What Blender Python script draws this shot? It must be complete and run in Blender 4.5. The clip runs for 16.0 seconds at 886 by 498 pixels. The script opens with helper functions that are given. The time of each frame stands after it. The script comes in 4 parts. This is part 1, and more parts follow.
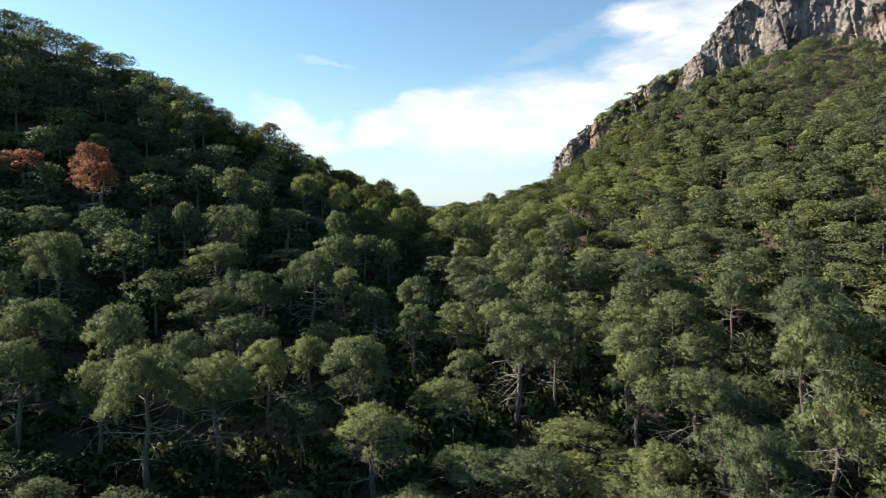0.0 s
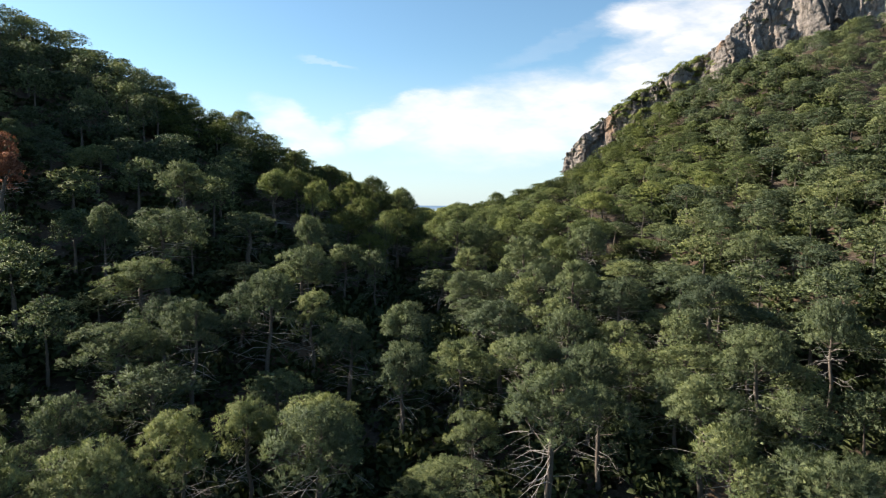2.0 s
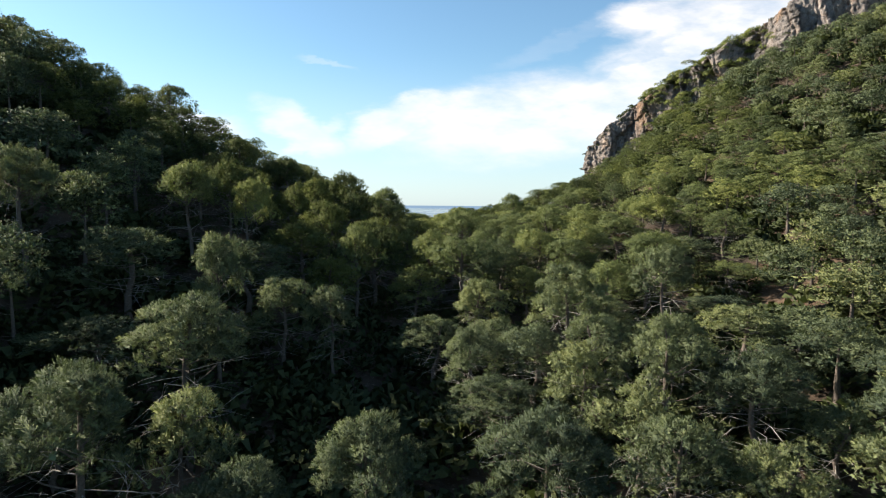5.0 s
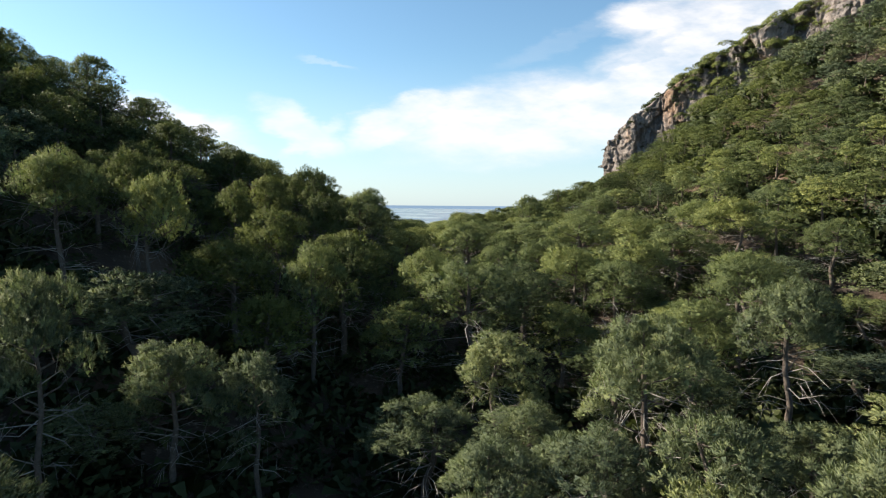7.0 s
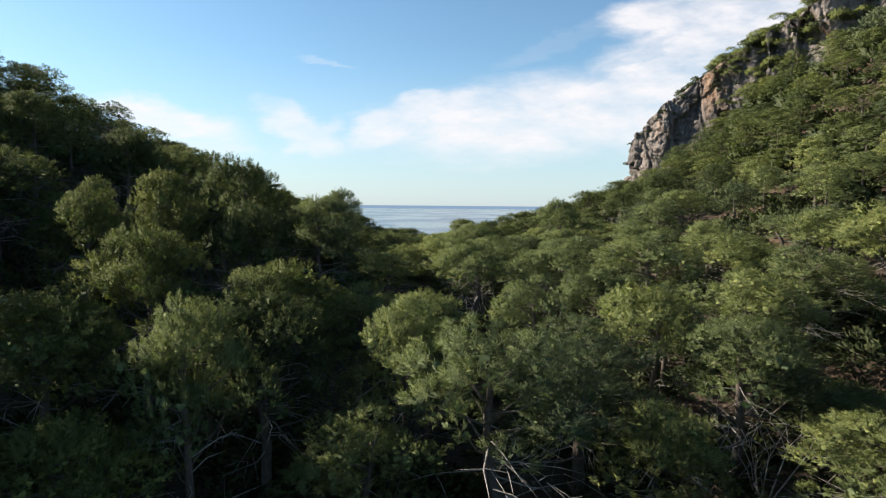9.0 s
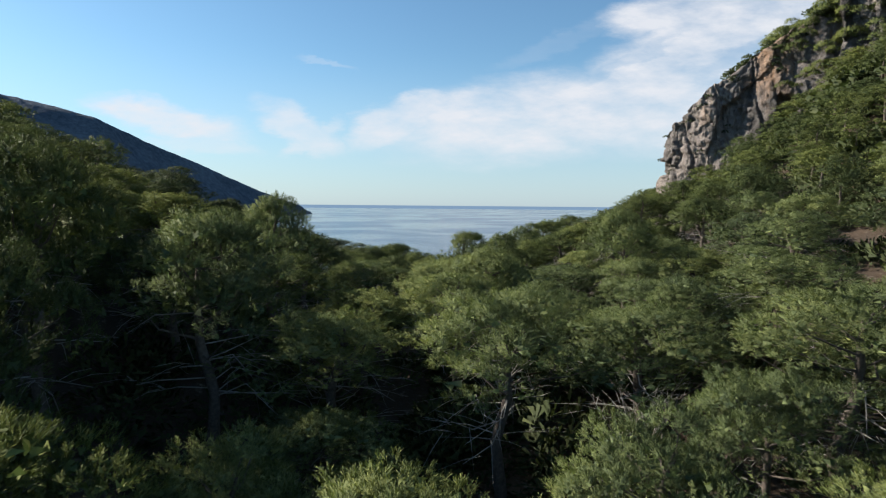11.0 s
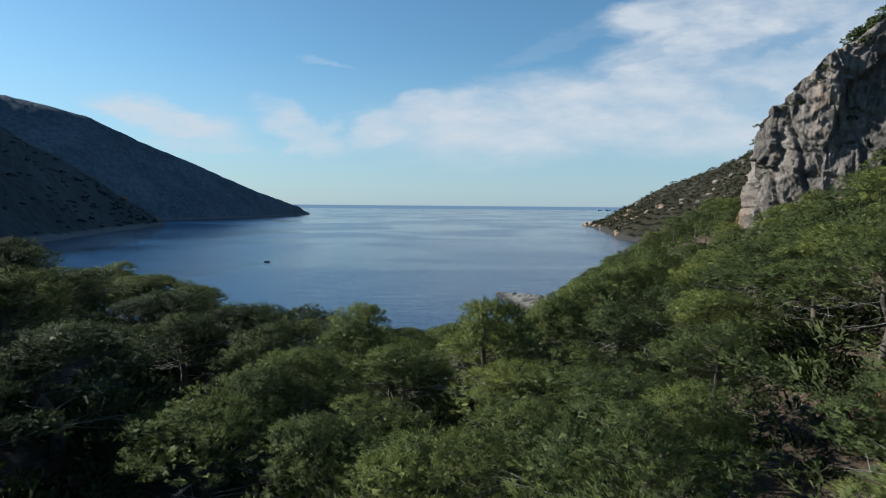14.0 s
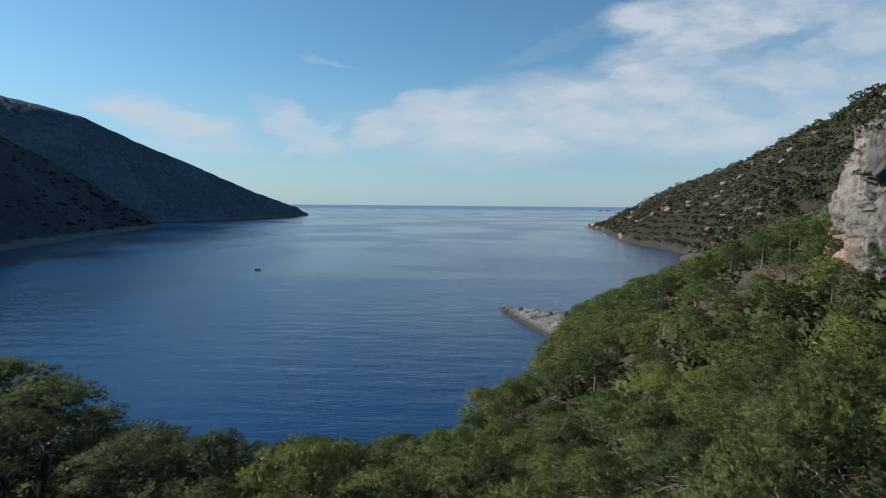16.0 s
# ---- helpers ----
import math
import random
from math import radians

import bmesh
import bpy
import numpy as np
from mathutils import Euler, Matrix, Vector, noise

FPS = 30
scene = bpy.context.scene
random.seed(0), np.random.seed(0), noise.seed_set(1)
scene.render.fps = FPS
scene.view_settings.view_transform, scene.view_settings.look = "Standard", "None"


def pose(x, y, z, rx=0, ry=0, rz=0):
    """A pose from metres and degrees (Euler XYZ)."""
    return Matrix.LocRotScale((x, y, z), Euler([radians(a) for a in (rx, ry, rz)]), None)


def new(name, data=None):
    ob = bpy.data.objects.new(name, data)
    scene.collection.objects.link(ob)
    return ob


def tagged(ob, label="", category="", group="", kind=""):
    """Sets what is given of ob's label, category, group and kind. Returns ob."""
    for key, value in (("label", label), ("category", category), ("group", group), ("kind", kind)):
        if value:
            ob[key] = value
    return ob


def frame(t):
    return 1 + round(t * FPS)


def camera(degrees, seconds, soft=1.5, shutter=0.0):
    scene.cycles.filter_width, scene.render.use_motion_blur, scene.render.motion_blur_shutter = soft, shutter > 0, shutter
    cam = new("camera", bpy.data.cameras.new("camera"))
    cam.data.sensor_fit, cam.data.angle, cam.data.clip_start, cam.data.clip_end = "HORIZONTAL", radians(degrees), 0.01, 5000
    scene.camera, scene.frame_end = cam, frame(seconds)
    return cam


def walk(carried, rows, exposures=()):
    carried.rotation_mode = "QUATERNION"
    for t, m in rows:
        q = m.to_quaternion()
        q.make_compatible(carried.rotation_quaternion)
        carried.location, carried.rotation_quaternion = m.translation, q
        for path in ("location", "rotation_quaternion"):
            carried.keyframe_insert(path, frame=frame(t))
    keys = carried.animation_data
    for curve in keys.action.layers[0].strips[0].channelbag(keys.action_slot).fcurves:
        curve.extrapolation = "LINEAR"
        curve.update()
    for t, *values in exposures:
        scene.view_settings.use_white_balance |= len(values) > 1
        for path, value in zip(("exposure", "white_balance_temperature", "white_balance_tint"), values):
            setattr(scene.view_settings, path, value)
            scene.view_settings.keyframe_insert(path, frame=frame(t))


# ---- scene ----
cam = camera(73.0, 16.0, soft=1.1, shutter=0.12)
PITCH, ROLL = -4.155, 0.5
PATH = [
    (0, 0.00, 0.00, 25.00),
    (1, 0.05, 7.69, 25.08),
    (2, 0.11, 15.53, 25.24),
    (3, 0.16, 23.49, 25.46),
    (4, 0.22, 31.55, 25.71),
    (5, 0.28, 39.69, 25.98),
    (6, 0.33, 47.91, 26.25),
    (7, 0.38, 56.18, 26.52),
    (8, 0.42, 64.48, 26.79),
    (9, 0.45, 72.80, 27.07),
    (10, 0.48, 81.12, 27.38),
    (11, 0.50, 89.42, 27.74),
    (12, 0.50, 97.68, 28.19),
    (13, 0.49, 105.88, 28.76),
    (14, 0.47, 114.02, 29.50),
    (15, 0.43, 122.06, 30.46),
    (16, 0.38, 130.00, 31.70),
]
walk(cam, [(t, pose(x, y, z, 90 + PITCH) @ pose(0, 0, 0, 0, 0, ROLL)) for t, x, y, z in PATH],
     exposures=[(0, 1.42, 6700, 13), (7, 1.37, 6700, 13), (9, 1.20, 6600, 14), (11, 0.98, 6250, 12), (12.5, 0.83, 5980, 9), (14, 0.66, 5800, 7), (16, 0.52, 5750, 7)])

# ---- world, sun, exposure ----
SUN_LEFT, SUN_UP = 73.0, 31.0   # degrees left of the flight, degrees above the horizon


def node_tree(owner):
    owner.use_nodes = True
    nt = owner.node_tree
    nt.nodes.clear()
    return nt


def add_node(nt, kind, operation="", use_clamp=False, data_type="", blend_type="", vector_type="", interpolation_type="", feature=""):
    n = nt.nodes.new(kind)
    if operation:
        n.operation = operation
    if use_clamp:
        n.use_clamp = True
    if data_type:
        n.data_type, n.blend_type = data_type, blend_type
    if vector_type:
        n.vector_type = vector_type
    if interpolation_type:
        n.interpolation_type = interpolation_type
    if feature:
        n.feature = feature
    return n


def wire(nt, a, b):
    nt.links.new(a, b)


def math_node(nt, op, a, b=None, clamp=False):
    n = add_node(nt, "ShaderNodeMath", operation=op, use_clamp=clamp)
    for i, v in enumerate((a, b)):
        if v is None:
            continue
        if isinstance(v, (int, float)):
            n.inputs[i].default_value = v
        else:
            wire(nt, v, n.inputs[i])
    return n.outputs[0]


def ramp_node(nt, fac, stops, smooth=False):
    n = add_node(nt, "ShaderNodeValToRGB")
    n.color_ramp.interpolation = "EASE" if smooth else "LINEAR"
    els = n.color_ramp.elements
    while len(els) < len(stops):
        els.new(0.5)
    for e, (p, c) in zip(els, stops):
        e.position = p
        e.color = (*c, 1) if len(c) == 3 else c
    wire(nt, fac, n.inputs[0])
    return n.outputs[0]


def noise_node(nt, vec, scale, detail=4, rough=0.5, distort=0.0):
    n = add_node(nt, "ShaderNodeTexNoise")
    n.inputs["Scale"].default_value, n.inputs["Detail"].default_value = scale, detail
    n.inputs["Roughness"].default_value, n.inputs["Distortion"].default_value = rough, distort
    if vec is not None:
        wire(nt, vec, n.inputs["Vector"])
    return n


def mix_node(nt, fac, a, b, blend="MIX"):
    n = add_node(nt, "ShaderNodeMix", data_type="RGBA", blend_type=blend)
    for sock, v in ((n.inputs[0], fac), (n.inputs[6], a), (n.inputs[7], b)):
        if isinstance(v, (int, float)):
            sock.default_value = v
        elif isinstance(v, tuple):
            sock.default_value = (*v, 1)
        else:
            wire(nt, v, sock)
    return n.outputs[2]


def build_world():
    world = bpy.data.worlds.new("sky")
    scene.world = world
    nt = node_tree(world)
    sky = add_node(nt, "ShaderNodeTexSky")
    sky.sky_type, sky.sun_disc = "NISHITA", False
    sky.sun_elevation, sky.sun_rotation = radians(SUN_UP), radians(-SUN_LEFT)
    sky.altitude, sky.air_density, sky.dust_density, sky.ozone_density = 30, 1.0, SKY_DUST, 1.6
    coord = add_node(nt, "ShaderNodeTexCoord")
    split = add_node(nt, "ShaderNodeSeparateXYZ")
    wire(nt, coord.outputs["Generated"], split.inputs[0])
    ahead = math_node(nt, "MAXIMUM", split.outputs[1], 0.04)
    u = math_node(nt, "DIVIDE", split.outputs[0], ahead)
    v = math_node(nt, "DIVIDE", split.outputs[2], ahead)
    plane = add_node(nt, "ShaderNodeCombineXYZ")
    wire(nt, u, plane.inputs[0])
    wire(nt, v, plane.inputs[1])
    # wind-drawn cloud: the plane is warped by noise before the soft patches are laid on it
    stretch = add_node(nt, "ShaderNodeMapping")
    stretch.inputs["Rotation"].default_value = (0, 0, radians(-24))
    stretch.inputs["Scale"].default_value = (1.0, 2.6, 1)
    wire(nt, plane.outputs[0], stretch.inputs[0])
    warp = noise_node(nt, stretch.outputs[0], 4.5, 6, 0.55)
    shift = add_node(nt, "ShaderNodeVectorMath", operation="MULTIPLY_ADD")
    wire(nt, warp.outputs["Color"], shift.inputs[0])
    shift.inputs[1].default_value = (0.085, 0.055, 0)
    shift.inputs[2].default_value = (-0.0425, -0.0275, 0)
    warped = add_node(nt, "ShaderNodeVectorMath", operation="ADD")
    wire(nt, plane.outputs[0], warped.inputs[0])
    frayed = noise_node(nt, stretch.outputs[0], 15, 6, 0.62)
    fray = add_node(nt, "ShaderNodeVectorMath", operation="MULTIPLY_ADD")
    wire(nt, frayed.outputs["Color"], fray.inputs[0])
    fray.inputs[1].default_value = (0.070, 0.030, 0)
    wire(nt, shift.outputs[0], fray.inputs[2])
    centred = add_node(nt, "ShaderNodeVectorMath", operation="SUBTRACT")
    wire(nt, fray.outputs[0], centred.inputs[0])
    centred.inputs[1].default_value = (0.035, 0.015, 0)
    wire(nt, centred.outputs[0], warped.inputs[1])
    total = None
    # centre, half-lengths, turn, weight of each patch of cloud
    for cx, cy, a, b, turn, weight in CLOUDS:
        m = add_node(nt, "ShaderNodeMapping", vector_type="TEXTURE")
        m.inputs["Location"].default_value = (cx, cy, 0)
        m.inputs["Rotation"].default_value = (0, 0, radians(turn))
        m.inputs["Scale"].default_value = (a, b, 1)
        wire(nt, warped.outputs[0], m.inputs[0])
        d = add_node(nt, "ShaderNodeVectorMath", operation="LENGTH")
        wire(nt, m.outputs[0], d.inputs[0])
        fade = add_node(nt, "ShaderNodeMapRange", interpolation_type="SMOOTHSTEP")
        fade.inputs["From Min"].default_value, fade.inputs["From Max"].default_value = 1.25, 0.55
        wire(nt, d.outputs["Value"], fade.inputs["Value"])
        patch = math_node(nt, "MULTIPLY", fade.outputs[0], weight)
        total = patch if total is None else math_node(nt, "ADD" if weight < 0 else "MAXIMUM", total, patch)
    streak = noise_node(nt, stretch.outputs[0], 9, 8, 0.6)
    thin = add_node(nt, "ShaderNodeMapRange")
    thin.inputs["From Min"].default_value, thin.inputs["From Max"].default_value = 0.3, 0.62
    thin.inputs["To Min"].default_value = 0.42
    wire(nt, streak.outputs["Fac"], thin.inputs["Value"])
    mask = math_node(nt, "MULTIPLY", total, thin.outputs[0], clamp=True)
    strength = add_node(nt, "ShaderNodeVectorMath", operation="SCALE")
    strength.inputs["Scale"].default_value = SKY
    tint = mix_node(nt, 1.0, sky.outputs[0], SKY_TINT, "MULTIPLY")
    wire(nt, tint, strength.inputs[0])
    veil = add_node(nt, "ShaderNodeMapRange", interpolation_type="SMOOTHSTEP")
    veil.inputs["From Min"].default_value, veil.inputs["From Max"].default_value = 0.25, 0.0
    veil.inputs["To Max"].default_value = 0.6
    wire(nt, split.outputs[2], veil.inputs["Value"])
    hazy = mix_node(nt, veil.outputs[0], strength.outputs[0], HAZE)
    cloudy = mix_node(nt, mask, hazy, CLOUD_COLOUR)
    # below the level line the far water goes on under the haze
    low = add_node(nt, "ShaderNodeMapRange")
    low.inputs["From Min"].default_value, low.inputs["From Max"].default_value = 0.0, -0.0008
    wire(nt, split.outputs[2], low.inputs["Value"])
    full = mix_node(nt, low.outputs[0], cloudy, FAR_WATER)
    bg = add_node(nt, "ShaderNodeBackground")
    wire(nt, full, bg.inputs[0])
    out = add_node(nt, "ShaderNodeOutputWorld")
    wire(nt, bg.outputs[0], out.inputs[0])


SKY, SKY_DUST, SKY_TINT = 0.065, 0.4, (0.82, 1.06, 1.09)
CLOUD_COLOUR, HAZE = (0.425, 0.43, 0.435), (0.275, 0.335, 0.40)
FAR_WATER = (0.115, 0.175, 0.245)
CLOUDS = [
    (0.17, 0.150, 0.28, 0.070, 7, 0.95),
    (0.06, 0.160, 0.12, 0.042, 8, 0.9),
    (-0.085, 0.135, 0.090, 0.038, 26, 0.85),
    (-0.04, 0.166, 0.060, 0.026, 10, 0.8),
    (0.43, 0.262, 0.25, 0.075, 24, 0.95),
    (0.36, 0.312, 0.11, 0.040, 6, 0.92),
    (0.46, 0.335, 0.16, 0.060, 10, 0.9),
    (0.42, 0.165, 0.24, 0.085, 2, 0.88),
    (0.64, 0.30, 0.25, 0.080, 12, 0.74),
    (0.66, 0.19, 0.26, 0.085, -4, 0.70),
    (0.20, 0.275, 0.12, 0.016, 22, 0.10),
    (-0.24, 0.122, 0.085, 0.030, -24, 0.72),
    (-0.22, 0.110, 0.060, 0.016, 28, 0.6),
    (-0.46, 0.142, 0.130, 0.028, -12, 0.95),
    (-0.40, 0.095, 0.09, 0.020, -6, 0.45),
    (-0.19, 0.235, 0.05, 0.006, -10, 0.2),
    (0.50, 0.176, 0.085, 0.026, -16, -0.45),
    (0.52, 0.258, 0.12, 0.016, 20, -0.45),
    (0.31, 0.242, 0.08, 0.012, 26, -0.25),
]
build_world()
to_sun = Vector((-math.sin(radians(SUN_LEFT)) * math.cos(radians(SUN_UP)), math.cos(radians(SUN_LEFT)) * math.cos(radians(SUN_UP)), math.sin(radians(SUN_UP))))
sun_data = bpy.data.lights.new("sun", "SUN")
sun_data.energy, sun_data.angle, sun_data.color = 5.0, radians(0.6), (1.0, 0.92, 0.78)
sun = new("sun", sun_data)
sun.matrix_world = Matrix.Translation((-200, 60, 200)) @ to_sun.to_track_quat("Z", "Y").to_matrix().to_4x4()


# ---- materials ----
def surface(name, rough=0.8, metal=0.0):
    mat = bpy.data.materials.new(name)
    nt = node_tree(mat)
    bsdf = add_node(nt, "ShaderNodeBsdfPrincipled")
    bsdf.inputs["Roughness"].default_value, bsdf.inputs["Metallic"].default_value = rough, metal
    out = add_node(nt, "ShaderNodeOutputMaterial")
    wire(nt, bsdf.outputs[0], out.inputs[0])
    return mat, nt, bsdf, out


def place_of(nt):
    return add_node(nt, "ShaderNodeNewGeometry").outputs["Position"]


def relief(nt, bsdf, height, strength, distance):
    b = add_node(nt, "ShaderNodeBump")
    b.inputs["Strength"].default_value, b.inputs["Distance"].default_value = strength, distance
    wire(nt, height, b.inputs["Height"])
    wire(nt, b.outputs[0], bsdf.inputs["Normal"])


def foliage(name, dark, mid, bright, glow=0.35, rough=0.7):
    """Needles: tint by tree and by patch, light passes through in part."""
    mat, nt, bsdf, out = surface(name, rough)
    geo = place_of(nt)
    info = add_node(nt, "ShaderNodeObjectInfo")
    broad = noise_node(nt, geo, 0.16, 2)
    fine = noise_node(nt, geo, 1.6, 3)
    f = math_node(nt, "ADD", math_node(nt, "MULTIPLY", broad.outputs["Fac"], 0.55), math_node(nt, "MULTIPLY", fine.outputs["Fac"], 0.45))
    f = math_node(nt, "ADD", f, math_node(nt, "MULTIPLY", math_node(nt, "SUBTRACT", info.outputs["Random"], 0.5), 0.26))
    island = add_node(nt, "ShaderNodeNewGeometry").outputs["Random Per Island"]
    f = math_node(nt, "ADD", f, math_node(nt, "MULTIPLY", math_node(nt, "SUBTRACT", island, 0.5), 0.26))
    col = ramp_node(nt, f, [(0.28, dark), (0.52, mid), (0.80, bright)])
    wire(nt, col, bsdf.inputs["Base Color"])
    bsdf.inputs["Specular IOR Level"].default_value = 0.15
    through_light = add_node(nt, "ShaderNodeBsdfTranslucent")
    wire(nt, mix_node(nt, 1.0, col, (1.1, 1.25, 0.8), "MULTIPLY"), through_light.inputs[0])
    both = add_node(nt, "ShaderNodeMixShader")
    both.inputs[0].default_value = glow
    wire(nt, bsdf.outputs[0], both.inputs[1])
    wire(nt, through_light.outputs[0], both.inputs[2])
    wire(nt, both.outputs[0], out.inputs[0])
    return mat


def bark(name, a, b):
    mat, nt, bsdf, _ = surface(name, 0.9)
    geo = place_of(nt)
    n = noise_node(nt, geo, 9, 6, 0.65)
    wire(nt, ramp_node(nt, n.outputs["Fac"], [(0.3, a), (0.7, b)]), bsdf.inputs["Base Color"])
    relief(nt, bsdf, n.outputs["Fac"], 0.6, 0.05)
    return mat


def rock(name, pale, grey, dark, rust, wet=0.0):
    """Weathered limestone: broad tones, rust runs, dark seams and pits."""
    mat, nt, bsdf, _ = surface(name, 0.9)
    geo = place_of(nt)
    streaked = add_node(nt, "ShaderNodeMapping")
    streaked.inputs["Scale"].default_value = (1, 1, 0.35)
    wire(nt, geo, streaked.inputs[0])
    big = noise_node(nt, streaked.outputs[0], 0.16, 6, 0.62)
    fine = noise_node(nt, geo, 1.3, 10, 0.72)
    pits = noise_node(nt, streaked.outputs[0], 3.4, 8, 0.7)
    stain = noise_node(nt, streaked.outputs[0], 0.13, 4, 0.55, 0.6)
    col = ramp_node(nt, big.outputs["Fac"], [(0.36, dark), (0.47, grey), (0.62, pale)])
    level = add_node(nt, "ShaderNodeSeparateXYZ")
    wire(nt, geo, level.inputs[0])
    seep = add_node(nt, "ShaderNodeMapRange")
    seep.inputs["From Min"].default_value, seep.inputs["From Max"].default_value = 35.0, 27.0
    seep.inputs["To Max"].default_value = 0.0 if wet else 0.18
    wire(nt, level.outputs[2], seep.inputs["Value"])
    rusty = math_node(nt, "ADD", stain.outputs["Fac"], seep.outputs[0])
    runs = add_node(nt, "ShaderNodeMapping")
    runs.inputs["Scale"].default_value = (1, 1, 0.12)
    wire(nt, geo, runs.inputs[0])
    seepage = noise_node(nt, runs.outputs[0], 0.55, 6, 0.6, 0.4)
    col = mix_node(nt, ramp_node(nt, seepage.outputs["Fac"], [(0.38, (0.7, 0.7, 0.7)), (0.50, (0, 0, 0))]), col, dark)
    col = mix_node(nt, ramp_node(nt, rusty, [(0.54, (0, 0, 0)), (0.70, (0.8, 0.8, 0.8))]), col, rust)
    col = mix_node(nt, ramp_node(nt, fine.outputs["Fac"], [(0.33, (0.9, 0.9, 0.9)), (0.48, (0, 0, 0))]), col, dark)
    col = mix_node(nt, ramp_node(nt, pits.outputs["Fac"], [(0.30, (0.75, 0.75, 0.75)), (0.43, (0, 0, 0))]), col, tuple(c * 0.5 for c in dark))
    cell = add_node(nt, "ShaderNodeTexVoronoi", feature="DISTANCE_TO_EDGE")
    cell.inputs["Scale"].default_value = 0.42
    bent = add_node(nt, "ShaderNodeVectorMath", operation="MULTIPLY_ADD")
    wire(nt, noise_node(nt, geo, 0.5, 6, 0.65).outputs["Color"], bent.inputs[0])
    bent.inputs[1].default_value = (2.2, 2.2, 2.2)
    wire(nt, streaked.outputs[0], bent.inputs[2])
    wire(nt, bent.outputs[0], cell.inputs["Vector"])
    seam = ramp_node(nt, cell.outputs["Distance"], [(0.0, (0.4, 0.4, 0.4)), (0.03, (0, 0, 0))])
    col = mix_node(nt, seam, col, tuple(c * 0.5 for c in dark))
    if wet:
        # rock that the waves keep wet and weedy
        washed = math_node(nt, "ADD", level.outputs[2], math_node(nt, "MULTIPLY", fine.outputs["Fac"], -1.6))
        band = add_node(nt, "ShaderNodeMapRange")
        band.inputs["From Min"].default_value, band.inputs["From Max"].default_value = wet, wet - 0.6
        wire(nt, washed, band.inputs["Value"])
        col = mix_node(nt, band.outputs[0], col, (0.025, 0.024, 0.022))
    wire(nt, col, bsdf.inputs["Base Color"])
    h = math_node(nt, "ADD", fine.outputs["Fac"], math_node(nt, "MULTIPLY", pits.outputs["Fac"], 0.4))
    relief(nt, bsdf, h, 1.0, 0.5)
    return mat


def soil(name):
    mat, nt, bsdf, _ = surface(name, 0.95)
    geo = place_of(nt)
    big, fine = noise_node(nt, geo, 0.12, 4, 0.6), noise_node(nt, geo, 2.6, 8, 0.7)
    col = ramp_node(nt, big.outputs["Fac"], [(0.35, (0.030, 0.021, 0.013)), (0.55, (0.060, 0.038, 0.022)), (0.74, (0.14, 0.085, 0.05))])
    col = mix_node(nt, ramp_node(nt, fine.outputs["Fac"], [(0.56, (0, 0, 0)), (0.70, (1, 1, 1))]), col, (0.20, 0.17, 0.13))
    wire(nt, col, bsdf.inputs["Base Color"])
    relief(nt, bsdf, fine.outputs["Fac"], 0.8, 0.25)
    return mat


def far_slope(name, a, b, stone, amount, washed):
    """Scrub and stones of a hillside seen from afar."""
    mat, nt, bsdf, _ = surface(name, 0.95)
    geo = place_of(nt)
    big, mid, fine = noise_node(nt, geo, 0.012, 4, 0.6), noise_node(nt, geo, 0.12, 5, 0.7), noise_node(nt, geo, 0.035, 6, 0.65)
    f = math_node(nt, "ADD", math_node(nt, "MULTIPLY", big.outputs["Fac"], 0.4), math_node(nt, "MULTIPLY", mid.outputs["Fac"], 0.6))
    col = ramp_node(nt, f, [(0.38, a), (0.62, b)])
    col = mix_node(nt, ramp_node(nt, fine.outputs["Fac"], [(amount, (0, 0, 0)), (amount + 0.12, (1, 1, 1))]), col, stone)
    height = add_node(nt, "ShaderNodeSeparateXYZ")
    wire(nt, geo, height.inputs[0])
    edge = math_node(nt, "ADD", height.outputs[2], math_node(nt, "MULTIPLY", fine.outputs["Fac"], -9.0))
    band = add_node(nt, "ShaderNodeMapRange")
    band.inputs["From Min"].default_value, band.inputs["From Max"].default_value = 0.5, -1.5
    wire(nt, edge, band.inputs["Value"])
    col = mix_node(nt, band.outputs[0], col, washed)
    wire(nt, col, bsdf.inputs["Base Color"])
    bsdf.inputs["Specular IOR Level"].default_value = 0.1
    relief(nt, bsdf, mid.outputs["Fac"], 1.0, 2.5)
    return mat


def sea_water(name):
    mat, nt, bsdf, _ = surface(name, 0.12)
    geo = place_of(nt)
    calm = noise_node(nt, geo, 0.006, 3, 0.5, 0.8)
    wire(nt, ramp_node(nt, calm.outputs["Fac"], [(0.35, (0.0006, 0.014, 0.056)), (0.65, (0.0012, 0.024, 0.082))]), bsdf.inputs["Base Color"])
    wire(nt, ramp_node(nt, calm.outputs["Fac"], [(0.42, (0.11, 0.11, 0.11)), (0.58, (0.20, 0.20, 0.20))]), bsdf.inputs["Roughness"])
    bsdf.inputs["IOR"].default_value = 1.33
    drawn = add_node(nt, "ShaderNodeMapping")
    drawn.inputs["Scale"].default_value = (0.5, 1.6, 1)
    drawn.inputs["Rotation"].default_value = (0, 0, radians(8))
    wire(nt, geo, drawn.inputs[0])
    ripple, swell = noise_node(nt, drawn.outputs[0], 0.9, 4, 0.6), noise_node(nt, drawn.outputs[0], 0.12, 4, 0.55)
    h = math_node(nt, "ADD", math_node(nt, "MULTIPLY", ripple.outputs["Fac"], 0.35), swell.outputs["Fac"])
    relief(nt, bsdf, h, 0.28, 0.9)
    return mat


